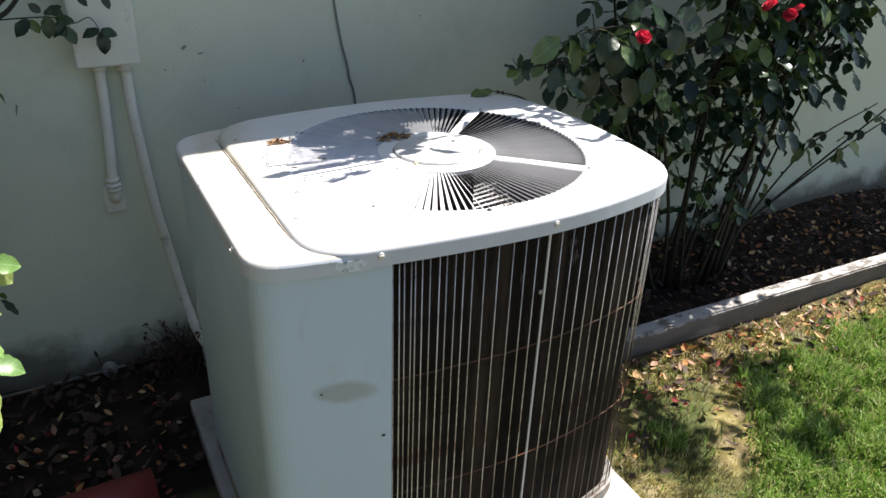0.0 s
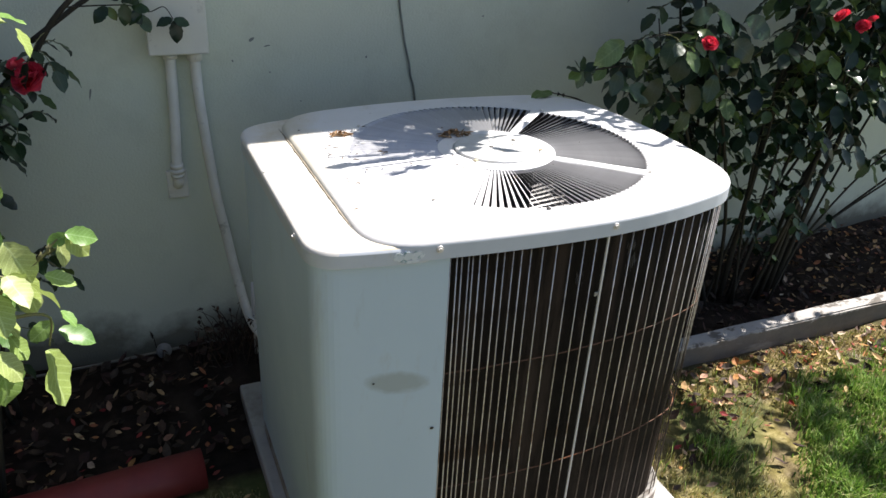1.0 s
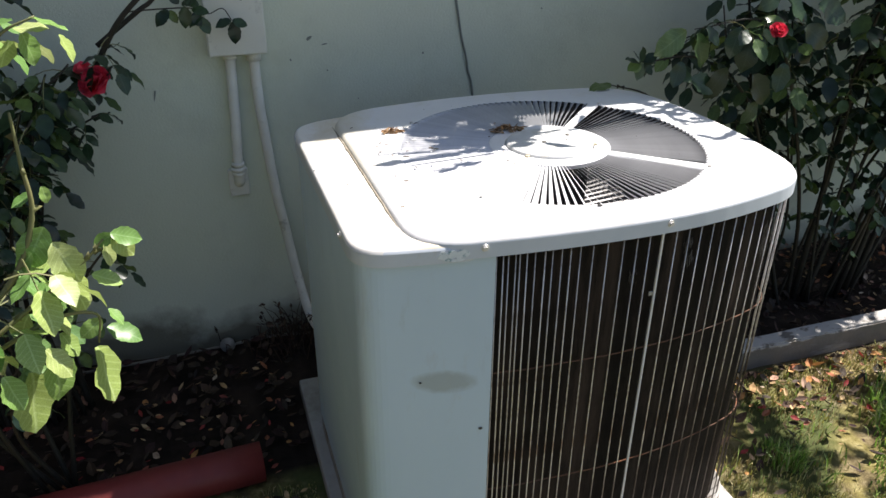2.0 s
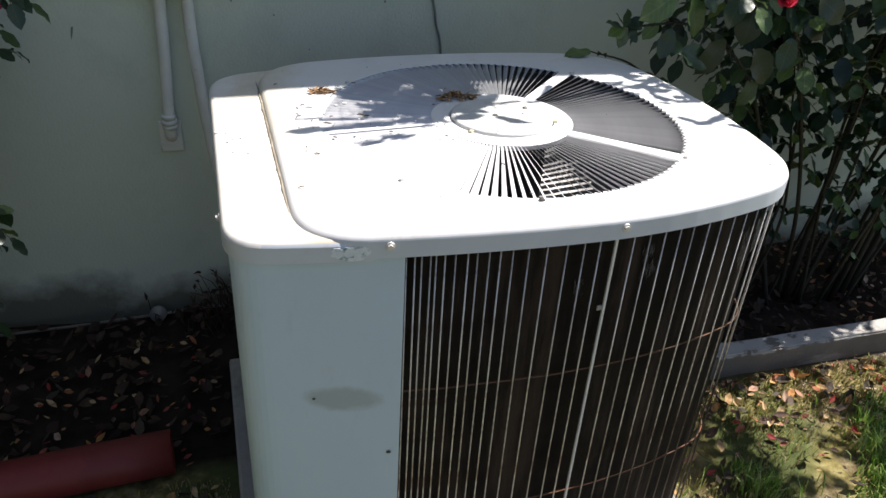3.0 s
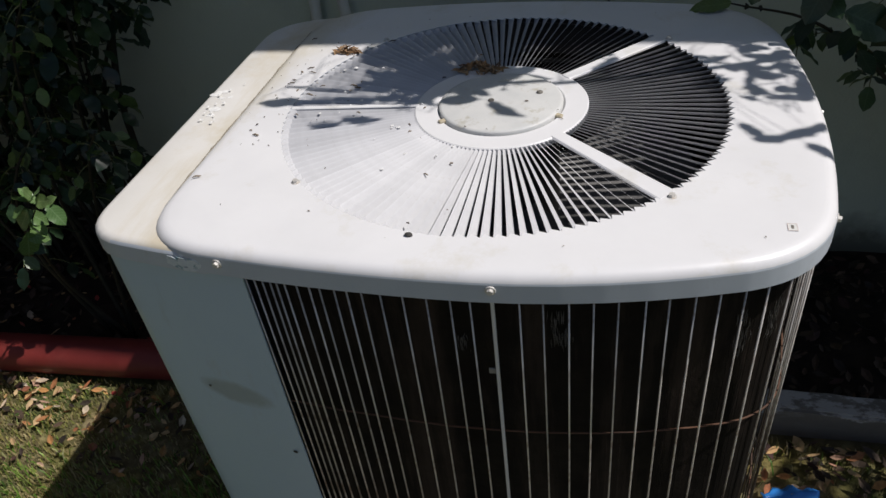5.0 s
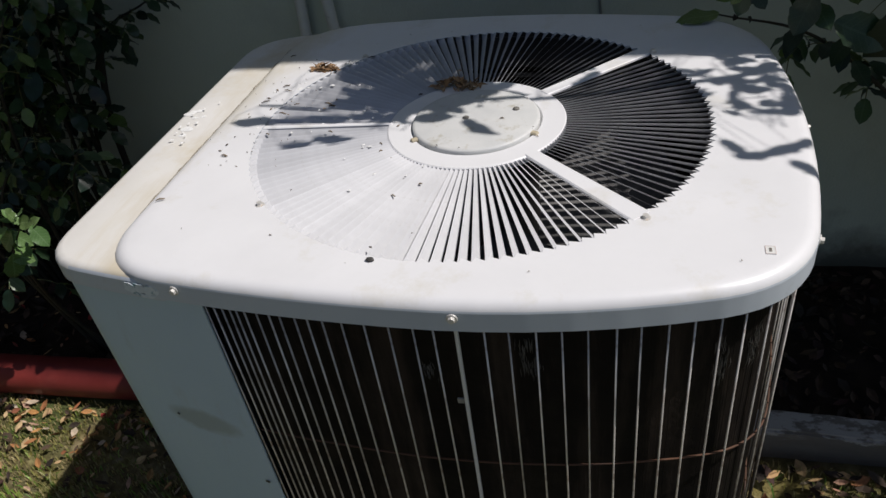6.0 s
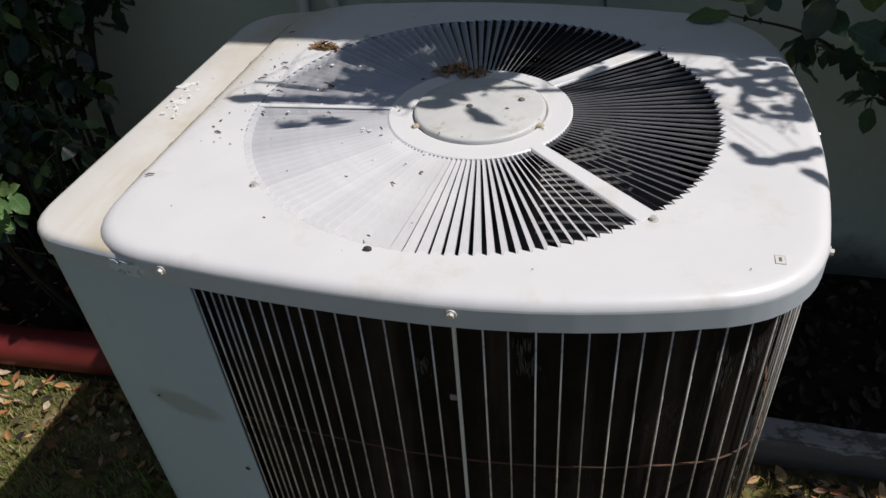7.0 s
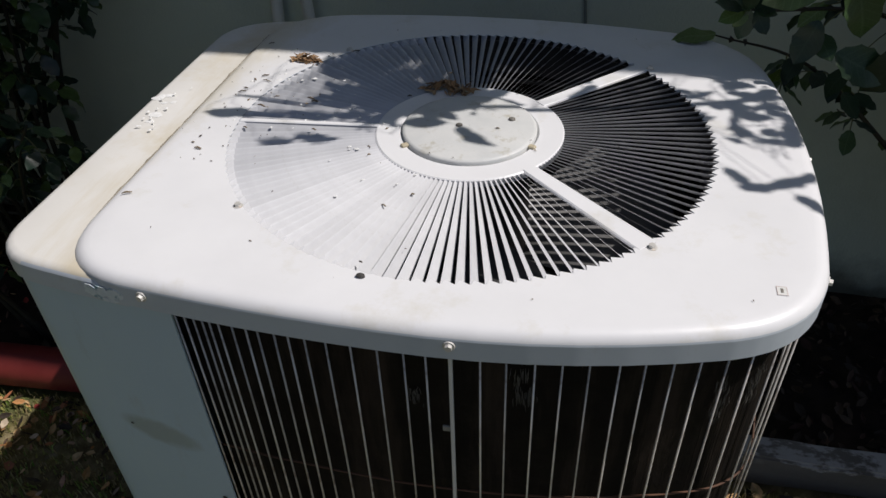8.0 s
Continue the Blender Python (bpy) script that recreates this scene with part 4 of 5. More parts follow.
# ---- debris on the lid ----
def build_debris():
    rnd = random.Random(3)

    def clump(x, y, z, sx, sy, count, name, label):
        g = Gather()
        for _ in range(count):
            a, r = rnd.uniform(0, 6.3), rnd.random() ** 0.7
            m = pose(x + sx * r * math.cos(a), y + sy * r * math.sin(a), z + rnd.uniform(0.001, 0.009) * (1.2 - r), rnd.uniform(-35, 35), rnd.uniform(-35, 35), rnd.uniform(0, 360))
            l, w = rnd.uniform(0.004, 0.011), rnd.uniform(0.0015, 0.004)
            g.add([(-l, 0, 0), (0, -w, 0.001), (l, 0, 0), (0, w, 0.001), (0, 0, -0.0012)], [(0, 1, 2, 3), (1, 0, 4), (2, 1, 4), (3, 2, 4), (0, 3, 4)], m)
        ob = part(name, g.mesh(name), M_DEBRIS)
        tagged(ob, label, "debris")
    clump(-0.045, 0.098, 0.799, 0.036, 0.017, 70, "debris_clump", "brown dry leaf debris against the hub disc")
    clump(-0.262, 0.158, 0.7965, 0.022, 0.013, 55, "debris_clump", "brown dry leaf debris on the lid")
    g = Gather()
    for _ in range(130):
        u = rnd.random()
        if u < 0.62:
            x, y = rnd.gauss(-0.27, 0.05), rnd.uniform(-0.12, 0.2)
        else:
            x, y = rnd.uniform(-0.34, 0.3), rnd.uniform(-0.3, 0.3)
        r = math.hypot(x, y)
        if x < -0.345 or (0.112 < r < 0.284 and rnd.random() < 0.5):
            continue
        s = rnd.uniform(0.0006, 0.0022) if rnd.random() < 0.85 else rnd.uniform(0.002, 0.0050)
        m = pose(x, y, (0.8036 if r > 0.08 else 0.8084) + lid_drop(y), rnd.uniform(-20, 20), rnd.uniform(-20, 20), rnd.uniform(0, 360))
        g.add([(-s, 0, 0), (0, -s * 0.4, 0.0004), (s, 0, 0), (0, s * 0.45, 0.0004), (0, 0, 0.0012)], [(0, 1, 4), (1, 2, 4), (2, 3, 4), (3, 0, 4), (3, 2, 1, 0)], m)
    ob = part("leaf_crumbs", g.mesh("leaf_crumbs"), M_DARKBIT)
    tagged(ob, "dark dry leaf crumbs scattered on the lid", "leaf crumbs", kind="stuff")
    # longer twig ends and seed husks
    g = Gather()
    for x, y, l in ((-0.270, -0.038, 4), (-0.262, 0.046, 5), (-0.272, 0.019, 8), (-0.216, 0.048, 7), (-0.208, 0.041, 6), (-0.311, 0.051, 8), (-0.299, 0.100, 7), (-0.291, 0.085, 8), (-0.338, -0.196, 7), (-0.304, -0.096, 6), (-0.185, -0.030, 4),
                    (-0.108, -0.059, 3), (-0.103, -0.076, 3), (-0.060, -0.172, 4), (-0.200, 0.200, 7), (-0.331, 0.205, 6), (-0.035, -0.147, 3), (-0.091, 0.074, 4)):
        l, a, w = l * 0.0008, rnd.uniform(-0.5, 0.9), rnd.uniform(0.0008, 0.0014)
        c = Vector((x, y, (0.8046 if math.hypot(x, y) > 0.285 else 0.8028) + lid_drop(y)))
        d = Vector((math.cos(a), math.sin(a), 0)) * l
        g.add(*tube([c - d, c - d * 0.2 + Vector((0, 0.0008, 0.0006)), c + d * 0.5, c + d], [w * 0.4, w, w * 0.9, w * 0.3], 5))
    ob = part("twig_bits", g.mesh("twig_bits", True), M_DARKBIT)
    tagged(ob, "dark broken twig ends lying on the lid", "twig bits", kind="stuff")
    # larger white splashes
    g = Gather()
    for x, y, w in ((-0.275, 0.092, 8), (-0.240, 0.105, 6), (-0.182, -0.004, 5), (-0.177, -0.012, 4), (-0.132, -0.062, 4), (-0.126, -0.064, 3), (-0.145, -0.092, 3), (-0.097, -0.127, 4), (-0.055, -0.131, 3), (-0.202, 0.248, 4), (-0.188, 0.246, 3),
                    (-0.131, 0.258, 6), (-0.188, 0.080, 3), (-0.172, 0.007, 6), (-0.094, 0.012, 7), (-0.154, 0.031, 5), (-0.040, -0.105, 4), (-0.035, -0.108, 3), (-0.119, -0.161, 4), (-0.412, 0.043, 9), (-0.408, 0.028, 7), (-0.411, -0.013, 9), (-0.404, -0.024, 6)):
        for _ in range(3 if x < -0.36 else 2):
            r = 0.001 * w * (rnd.uniform(0.4, 0.8) if x < -0.36 else rnd.uniform(0.25, 0.5))
            k = [(1.5 * r * rnd.uniform(0.6, 1.1) * math.cos(a), r * rnd.uniform(0.6, 1.1) * math.sin(a), 0) for a in np.linspace(0, 5.5, 9)]
            q = pose(x + rnd.gauss(0, 0.0008 * w), y + rnd.gauss(0, 0.0005 * w), (0.7932 if x < -0.36 else 0.8030 if math.hypot(x, y) > 0.285 else 0.8014) + lid_drop(y), 0, 0, rnd.uniform(0, 60))
            g.add(k + [(0, 0, 0.0005)], [(i, (i + 1) % 9, 9) for i in range(9)], q)
    ob = part("bird_droppings", g.mesh("bird_droppings"), M_DROP)
    tagged(ob, "larger white dried splashes on the cap and louvres", "droppings", kind="stuff")
    g = Gather()
    for _ in range(44):
        u = rnd.random()
        x, y, z = (-0.42 + 0.03 * rnd.random(), rnd.gauss(-0.01, 0.03), 0.7945) if u < 0.35 else (rnd.gauss(-0.18, 0.07), rnd.gauss(0.02, 0.05), 0.8012)
        s = rnd.uniform(0.0008, 0.0030)
        k = [(s * rnd.uniform(0.6, 1.1) * math.cos(a), s * rnd.uniform(0.6, 1.1) * math.sin(a), 0) for a in np.linspace(0, 5.4, 7)]
        g.add(k + [(0, 0, 0.0008)], [(i, (i + 1) % 7, 7) for i in range(7)], pose(x, y, z + 0.002 + lid_drop(y)))
    ob = part("bird_droppings", g.mesh("bird_droppings"), M_DROP)
    tagged(ob, "white dried droppings flecks on the lid", "droppings", kind="stuff")
    # one dark pebble near the front of the opening
    bm = bmesh.new()
    bmesh.ops.create_icosphere(bm, subdivisions=2, radius=0.0038)
    for v in bm.verts:
        v.co = Vector((v.co.x * 1.2, v.co.y * 0.8, v.co.z * 0.55)) * (1 + 0.25 * noise.noise(v.co * 300))
    ob = part("pebble", bm, M_INNER, at=pose(-0.051, -0.287, 0.8092))
    tagged(ob, "tiny dark pebble on the white lid", "pebble")


build_debris()


# ---- roses ----
def leaflet_mesh(name, material, fold=0.18, droop=0.25, seed=0):
    """A pointed oval rose leaflet, 1 long, folded along its rib, with a toothed edge."""
    rnd = random.Random(seed)
    widths = (0.03, 0.15, 0.225, 0.275, 0.305, 0.315, 0.30, 0.265, 0.21, 0.13, 0.0)
    verts, faces = [], []
    for i, w in enumerate(widths):
        u = i / (len(widths) - 1)
        z = -droop * u * u * 0.5 + 0.02 * math.sin(u * 9 + seed)
        tooth = 1.03 if i % 2 else 0.98
        for side in (-1, 1):
            ww = w * tooth * (1 + rnd.uniform(-0.05, 0.05))
            edge = (u - 0.02 * (i % 2), side * ww, z + fold * w + 0.03 * math.sin(u * 14 + side + seed))
            verts += [edge, (u, 0, z)] if side < 0 else [edge]
    for i in range(len(widths) - 1):
        a = 3 * i
        faces += [(a, a + 3, a + 4, a + 1), (a + 1, a + 4, a + 5, a + 2)]
    me = mesh_from(name, verts, faces, True)
    if material:
        me.materials.append(material)
    return me


def heading(d, roll):
    """A turn whose x axis points along d, the leaf's face upward, rolled."""
    x = Vector(d).normalized()
    y = Vector((0, 0, 1)).cross(x)
    y = y.normalized() if y.length > 1e-3 else Vector((0, 1, 0))
    m = Matrix((x, y, x.cross(y))).transposed().to_4x4()
    return m @ Matrix.Rotation(roll, 4, "X")


def rose_flower(parent, at, size, seed):
    rnd = random.Random(seed)
    g = Gather()
    for ring, (n, r, tilt) in enumerate(((4, 0.25, 75), (5, 0.5, 55), (6, 0.8, 32), (7, 1.0, 10))):
        for k in range(n):
            a = 360 * k / n + rnd.uniform(-15, 15) + ring * 30
            w = size * (0.45 + 0.25 * r)
            v, rows = [], 5
            for i in range(rows):
                u = i / (rows - 1)
                for j in range(5):
                    q = j / 4 - 0.5
                    half = w * math.sin(math.pi * (0.15 + 0.75 * u)) ** 0.7
                    v.append((u * size * 0.75, 2 * q * half, size * 0.35 * (q * q * 3) + size * 0.1 * math.sin(u * 3) + size * 0.05 * rnd.uniform(-1, 1)))
            f = [(i * 5 + j, i * 5 + j + 1, (i + 1) * 5 + j + 1, (i + 1) * 5 + j) for i in range(rows - 1) for j in range(4)]
            g.add(v, f, pose(0, 0, 0, 0, -tilt + rnd.uniform(-10, 10), a) @ Matrix.Translation((size * 0.12 * r, 0, 0)))
    part("bloom", g.mesh("bloom", True), M_PETAL, parent, "red rose bloom", at=Matrix.Translation(at) @ pose(0, 0, 0, 40, 10, rnd.uniform(0, 360)))


class Rose:
    """A rose bush: canes, twigs and compound leaves, of which the first ones are parts of their own."""
    def __init__(self, label, base, seed, young=False, singles=280):
        self.ob = thing("rose_bush", label, "rose bush", base)
        self.base, self.rnd, self.singles = Vector(base), random.Random(seed), singles
        self.one = [leaflet_mesh("leaflet", M_YOUNG if young else M_LEAF, f, d, i) for i, (f, d) in enumerate(((0.15, 0.2), (0.3, 0.5), (0.05, 0.35)))]
        self.bulk = [leaflet_mesh("leaflet_shape", None, f, d, i) for i, (f, d) in enumerate(((0.15, 0.2), (0.3, 0.5)))]
        self.shape = [([tuple(v.co) for v in me.vertices], [tuple(p.vertices) for p in me.polygons]) for me in self.bulk]
        for me in self.bulk:
            bpy.data.meshes.remove(me)
        self.many, self.twigs, self.young = Gather(), Gather(), young

    def cane(self, points, r0, r1, thorns=True):
        path = [p - self.base for p in smooth_path(points, 6)]
        n = len(path)
        radii = [r0 + (r1 - r0) * i / (n - 1) for i in range(n)]
        v, f = tube(path, radii, 7)
        if thorns and r0 > 0.004:
            for i in range(2, n - 1):
                if self.rnd.random() < 0.5:
                    a = self.rnd.uniform(0, 6.28)
                    side = Vector((math.cos(a), math.sin(a), 0.1))
                    k = len(v)
                    p = path[i]
                    v += [p + Vector((0, 0, 0.006)), p - Vector((0, 0, 0.006)), p + side.cross(Vector((0, 0, 1))) * 0.003, p + side * (radii[i] + 0.008)]
                    f += [(k, k + 2, k + 3), (k + 2, k + 1, k + 3), (k + 1, k, k + 3)]
        part("cane", mesh_from("cane", v, f, True), M_TWIG if self.young else M_BARK, self.ob)
        return path

    def leaf(self, m, size):
        if self.singles > 0:
            self.singles -= 1
            part("leaflet", self.rnd.choice(self.one), None, self.ob, at=m @ Matrix.Scale(size, 4))
        else:
            self.many.add(*self.rnd.choice(self.shape), m @ Matrix.Scale(size, 4))

    def spray(self, p, d, size, count=5):
        """A compound leaf at p growing along d: pairs of leaflets and one at the tip."""
        rnd = self.rnd
        d = Vector(d).normalized()
        stem = [p + d * size * 0.9 * u + Vector((0, 0, -0.35 * size * u * u)) for u in (0, 0.4, 0.8, 1.2, 1.6)]
        self.twigs.add(*tube(stem, [0.0012, 0.0011, 0.001, 0.0009, 0.0007], 4))
        tip = (stem[-1] - stem[-2]).normalized()
        self.leaf(Matrix.Translation(stem[-1]) @ heading(tip, rnd.uniform(-0.5, 0.5)), size * rnd.uniform(0.95, 1.15))
        across = tip.cross(Vector((0, 0, 1)))
        for k in range((count - 1) // 2):
            q = stem[3 - 2 * k]
            for sgn in (-1, 1):
                way = tip * 0.45 + across * sgn + Vector((0, 0, rnd.uniform(-0.45, 0.25)))
                self.leaf(Matrix.Translation(q) @ heading(way, rnd.uniform(-0.6, 0.6)), size * rnd.uniform(0.75, 1.0))

    def lie(self, a, b, roll=0.0, face=(0, -0.8, 0.7)):
        """One leaflet from its stalk a to its tip b, its face turned the given way."""
        a, b = Vector(a), Vector(b)
        x = (b - a).normalized()
        n = Vector(face)
        n = (n - x * n.dot(x)).normalized()
        m = Matrix((x, n.cross(x), n)).transposed().to_4x4()
        self.leaf(Matrix.Translation(a - self.base) @ m @ Matrix.Rotation(roll, 4, "X"), (b - a).length)

    def dapple(self, bough, spots, z, size, count=5):
        """Leaf sprays on thin twigs round the given spots, held by a bough above."""
        rnd = self.rnd
        for x, y in spots:
            d = Vector((rnd.uniform(-1, 0.3), rnd.uniform(-0.8, 0.8), rnd.uniform(-0.1, 0.2))).normalized()
            q = Vector((x, y, z + rnd.uniform(-0.05, 0.06))) - d * size * 1.5
            root = min(bough, key=lambda c: (c - q).length)
            self.twigs.add(*tube([root - self.base, root.lerp(q, 0.5) + Vector((0, 0, 0.03)) - self.base, q - self.base], [0.0010, 0.0007, 0.0005], 4))
            self.spray(q - self.base, d, size * rnd.uniform(0.8, 1.15), count)

    def clothe(self, path, lo, hi, count, size):
        n = len(path)
        for k in range(count):
            u = lo + (hi - lo) * (k + self.rnd.random() * 0.8) / count
            i = min(n - 2, int(u * (n - 1)))
            p = path[i].lerp(path[i + 1], u * (n - 1) - i)
            a = 2.4 * k + self.rnd.uniform(-0.5, 0.5)
            self.spray(p, (math.cos(a), math.sin(a), self.rnd.uniform(-0.15, 0.55)), size * self.rnd.uniform(0.8, 1.2), self.rnd.choice((3, 5, 5)))

    def done(self):
        part("twiggery", self.twigs.mesh("twiggery"), M_TWIG, self.ob)["kind"] = "stuff"
        if self.many.v:
            part("foliage", self.many.mesh("foliage", True), M_YOUNGS if self.young else M_LEAFS, self.ob)["kind"] = "stuff"


def build_right_rose():
    b = Rose("tall dark green rose bush with red blooms behind the edging", (1.2, 0.42, 0), 21, singles=300)
    rnd = b.rnd
    # large leaves of the sprays that reach over the lid
    for x, z, dx, dz in ((0.405, 0.939, -0.072, -0.043), (0.434, 0.932, 0.031, -0.074), (0.457, 0.943, 0.030, -0.037), (0.545, 0.937, -0.028, -0.060), (0.580, 0.924, -0.017, -0.086), (0.582, 0.935, 0.050, -0.046),
                         (0.633, 0.934, 0.053, -0.068), (0.637, 1.001, -0.059, -0.022), (0.654, 0.997, 0.059, -0.052), (0.745, 0.979, 0.079, -0.042), (0.722, 0.928, 0.073, -0.047), (0.530, 0.849, -0.051, -0.066),
                         (0.601, 0.828, 0.054, -0.072), (0.685, 0.848, -0.017, -0.065), (0.703, 0.888, 0.051, -0.042), (0.406, 0.873, -0.020, -0.053), (0.435, 0.831, 0.073, -0.024), (0.631, 0.762, -0.039, -0.049)):
        b.lie((x, 0.20, z), (x + dx, 0.185, z + dz), rnd.uniform(-0.5, 0.5))
    for dx, dz in ((-0.048, 0.014), (-0.029, 0.030), (0.019, 0.022), (0.030, 0.002), (-0.040, -0.013), (-0.010, -0.038), (0.024, -0.028), (-0.008, 0.036), (-0.02, -0.02), (0.03, 0.02)):
        b.lie((0.330 + dx * 0.2, 0.235, 0.869), (0.330 + dx, 0.225, 0.869 + dz), rnd.uniform(-0.5, 0.5), (0.2, -0.6, 0.9))
    b.lie((0.303, 0.312, 0.800), (0.243, 0.300, 0.803), 0.1, (0, -0.25, 1))
    b.cane([(0.555, 0.22, 0.868), (0.528, 0.22, 0.913), (0.506, 0.22, 0.983)], 0.0022, 0.0016, False)
    # leaves on the low bare twigs
    for x, z, dx, dz in ((1.764, 0.434, -0.036, -0.050), (1.792, 0.438, 0.091, -0.034), (1.573, 0.454, 0.056, -0.071), (1.739, 0.425, 0.044, -0.053), (1.551, 0.477, -0.030, -0.062), (1.405, 0.359, 0.027, -0.051)):
        b.lie((x, 0.36, z), (x + dx, 0.35, z + dz), rnd.uniform(-0.4, 0.4))
    # canes of those sprays
    p = b.cane([(1.05, 0.40, -0.01), (0.95, 0.42, 0.30), (0.74, 0.33, 0.68), (0.52, 0.27, 0.85), (0.33, 0.236, 0.869)], 0.007, 0.002)
    b.clothe(p, 0.55, 0.92, 9, 0.046)
    p = b.cane([(1.10, 0.42, -0.01), (1.0, 0.36, 0.35), (0.80, 0.28, 0.75), (0.62, 0.21, 0.94), (0.43, 0.205, 0.94)], 0.007, 0.0012)
    b.clothe(p, 0.45, 0.95, 12, 0.054)
    p = b.cane([(1.0, 0.44, -0.01), (0.88, 0.47, 0.3), (0.62, 0.42, 0.58), (0.45, 0.36, 0.74), (0.30, 0.312, 0.800)], 0.007, 0.0012)
    b.clothe(p, 0.5, 0.85, 8, 0.044)
    # main canes fanning upward
    for k in range(10):
        u = k / 9
        x0, y0 = 1.02 + 0.30 * u + rnd.uniform(-0.05, 0.05), 0.42 + rnd.uniform(-0.08, 0.10)
        x1, z1 = 0.66 + 1.35 * u + rnd.uniform(-0.10, 0.10), rnd.uniform(1.10, 1.6)
        y1 = rnd.uniform(0.10, 0.50) if k < 5 else rnd.uniform(0.26, 0.52)
        mid = (x0 + (x1 - x0) * 0.26 + rnd.uniform(-0.09, 0.09), y0 + (y1 - y0) * 0.3 + rnd.uniform(-0.05, 0.05), z1 * 0.36)
        mid2 = (x0 + (x1 - x0) * 0.62 + rnd.uniform(-0.08, 0.08), y0 + (y1 - y0) * 0.7, z1 * 0.70)
        p = b.cane([(x0, y0, -0.01), mid, mid2, (x1, y1, z1)], rnd.uniform(0.004, 0.0075), 0.0025)
        b.clothe(p, 0.42, 1.0, 20, 0.056)
        b.clothe(p, 0.14, 0.42, 7, 0.036)
        # side shoots
        for _ in range(2):
            q = b.base + p[rnd.randrange(7, 16)]
            e = q + Vector((rnd.uniform(-0.22, 0.22), rnd.uniform(-0.22 if k < 4 else -0.06, 0.10), rnd.uniform(0.05, 0.22)))
            t = b.cane([q, q.lerp(e, 0.5) + Vector((0, 0, 0.04)), e], 0.0032, 0.0014, False)
            b.clothe(t, 0.2, 1.0, 8, 0.052)
    # bare low twigs
    for x, z in ((1.60, 0.46), (1.80, 0.43), (2.1, 0.62)):
        p = b.cane([(1.35, 0.42, -0.01), (1.42, 0.42, 0.16), (x, 0.37, z), (x + 0.35, 0.4, z + 0.1)], 0.005, 0.002)
        b.clothe(p, 0.6, 1.0, 3, 0.044)
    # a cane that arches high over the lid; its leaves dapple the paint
    # its arch is unseen, added to cast the leaf shadows on the lid
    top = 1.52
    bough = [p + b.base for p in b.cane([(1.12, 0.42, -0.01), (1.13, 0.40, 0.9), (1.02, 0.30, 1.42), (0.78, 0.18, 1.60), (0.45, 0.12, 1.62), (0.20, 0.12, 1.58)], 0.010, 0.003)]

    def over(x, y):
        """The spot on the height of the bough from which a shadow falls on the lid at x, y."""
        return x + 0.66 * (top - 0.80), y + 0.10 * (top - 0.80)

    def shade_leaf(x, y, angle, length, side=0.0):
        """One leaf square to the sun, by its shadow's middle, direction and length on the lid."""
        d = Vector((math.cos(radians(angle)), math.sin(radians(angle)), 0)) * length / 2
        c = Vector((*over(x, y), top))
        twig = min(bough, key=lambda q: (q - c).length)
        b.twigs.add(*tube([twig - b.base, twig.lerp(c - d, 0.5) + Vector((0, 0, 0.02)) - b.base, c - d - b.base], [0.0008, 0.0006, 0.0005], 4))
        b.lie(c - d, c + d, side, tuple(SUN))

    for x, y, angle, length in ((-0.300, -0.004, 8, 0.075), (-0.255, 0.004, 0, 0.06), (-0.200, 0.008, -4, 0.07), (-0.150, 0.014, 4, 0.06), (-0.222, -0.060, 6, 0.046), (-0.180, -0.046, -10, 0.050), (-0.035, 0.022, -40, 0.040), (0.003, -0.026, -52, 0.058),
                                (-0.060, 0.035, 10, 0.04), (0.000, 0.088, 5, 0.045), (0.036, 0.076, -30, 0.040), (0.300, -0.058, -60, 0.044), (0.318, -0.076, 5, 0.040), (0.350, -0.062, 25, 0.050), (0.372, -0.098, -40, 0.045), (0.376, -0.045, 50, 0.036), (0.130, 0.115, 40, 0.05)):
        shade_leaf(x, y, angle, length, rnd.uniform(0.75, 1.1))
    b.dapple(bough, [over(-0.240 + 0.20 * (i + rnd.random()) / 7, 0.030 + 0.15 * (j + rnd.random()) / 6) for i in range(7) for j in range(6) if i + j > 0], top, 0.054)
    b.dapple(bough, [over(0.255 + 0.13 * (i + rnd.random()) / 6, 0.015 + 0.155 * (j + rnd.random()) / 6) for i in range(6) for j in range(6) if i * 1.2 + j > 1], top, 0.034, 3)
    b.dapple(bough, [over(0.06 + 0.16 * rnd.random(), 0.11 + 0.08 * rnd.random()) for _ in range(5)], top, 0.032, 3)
    # leafy shoots beside the edging that shade its near end
    for x, y, z in ((1.02, 0.30, 0.66), (1.28, 0.31, 0.92), (1.10, 0.33, 0.92), (0.92, 0.40, 0.62), (0.82, 0.45, 0.52), (0.90, 0.42, 0.82)):
        p = b.cane([(x + rnd.uniform(0, 0.12), 0.42, -0.01), (x + 0.06, 0.38, z * 0.5), (x, y, z), (x - 0.05, y - 0.02, z + 0.12)], 0.005, 0.0016)
        b.clothe(p, 0.45, 1.0, 11, 0.052)
    # long canes that arch over the lawn, above head height of the edging
    # their tops are unseen, added to dapple lawn and board with shade
    p = b.cane([(1.25, 0.38, -0.01), (1.32, 0.32, 0.7), (1.70, 0.29, 1.30), (2.1, 0.28, 1.35)], 0.008, 0.003)
    b.clothe(p, 0.72, 1.0, 10, 0.054)
    arch = [q + b.base for q in b.cane([(1.32, 0.40, -0.01), (1.50, 0.36, 0.9), (1.78, 0.20, 1.52), (2.00, -0.02, 1.60), (2.08, -0.18, 1.55)], 0.009, 0.003)]
    spots = [(1.98 + 0.17 * math.cos(a) * r, -0.01 + 0.14 * math.sin(a) * r) for a, r in ((rnd.uniform(0, 6.283), math.sqrt(rnd.random())) for _ in range(26))]
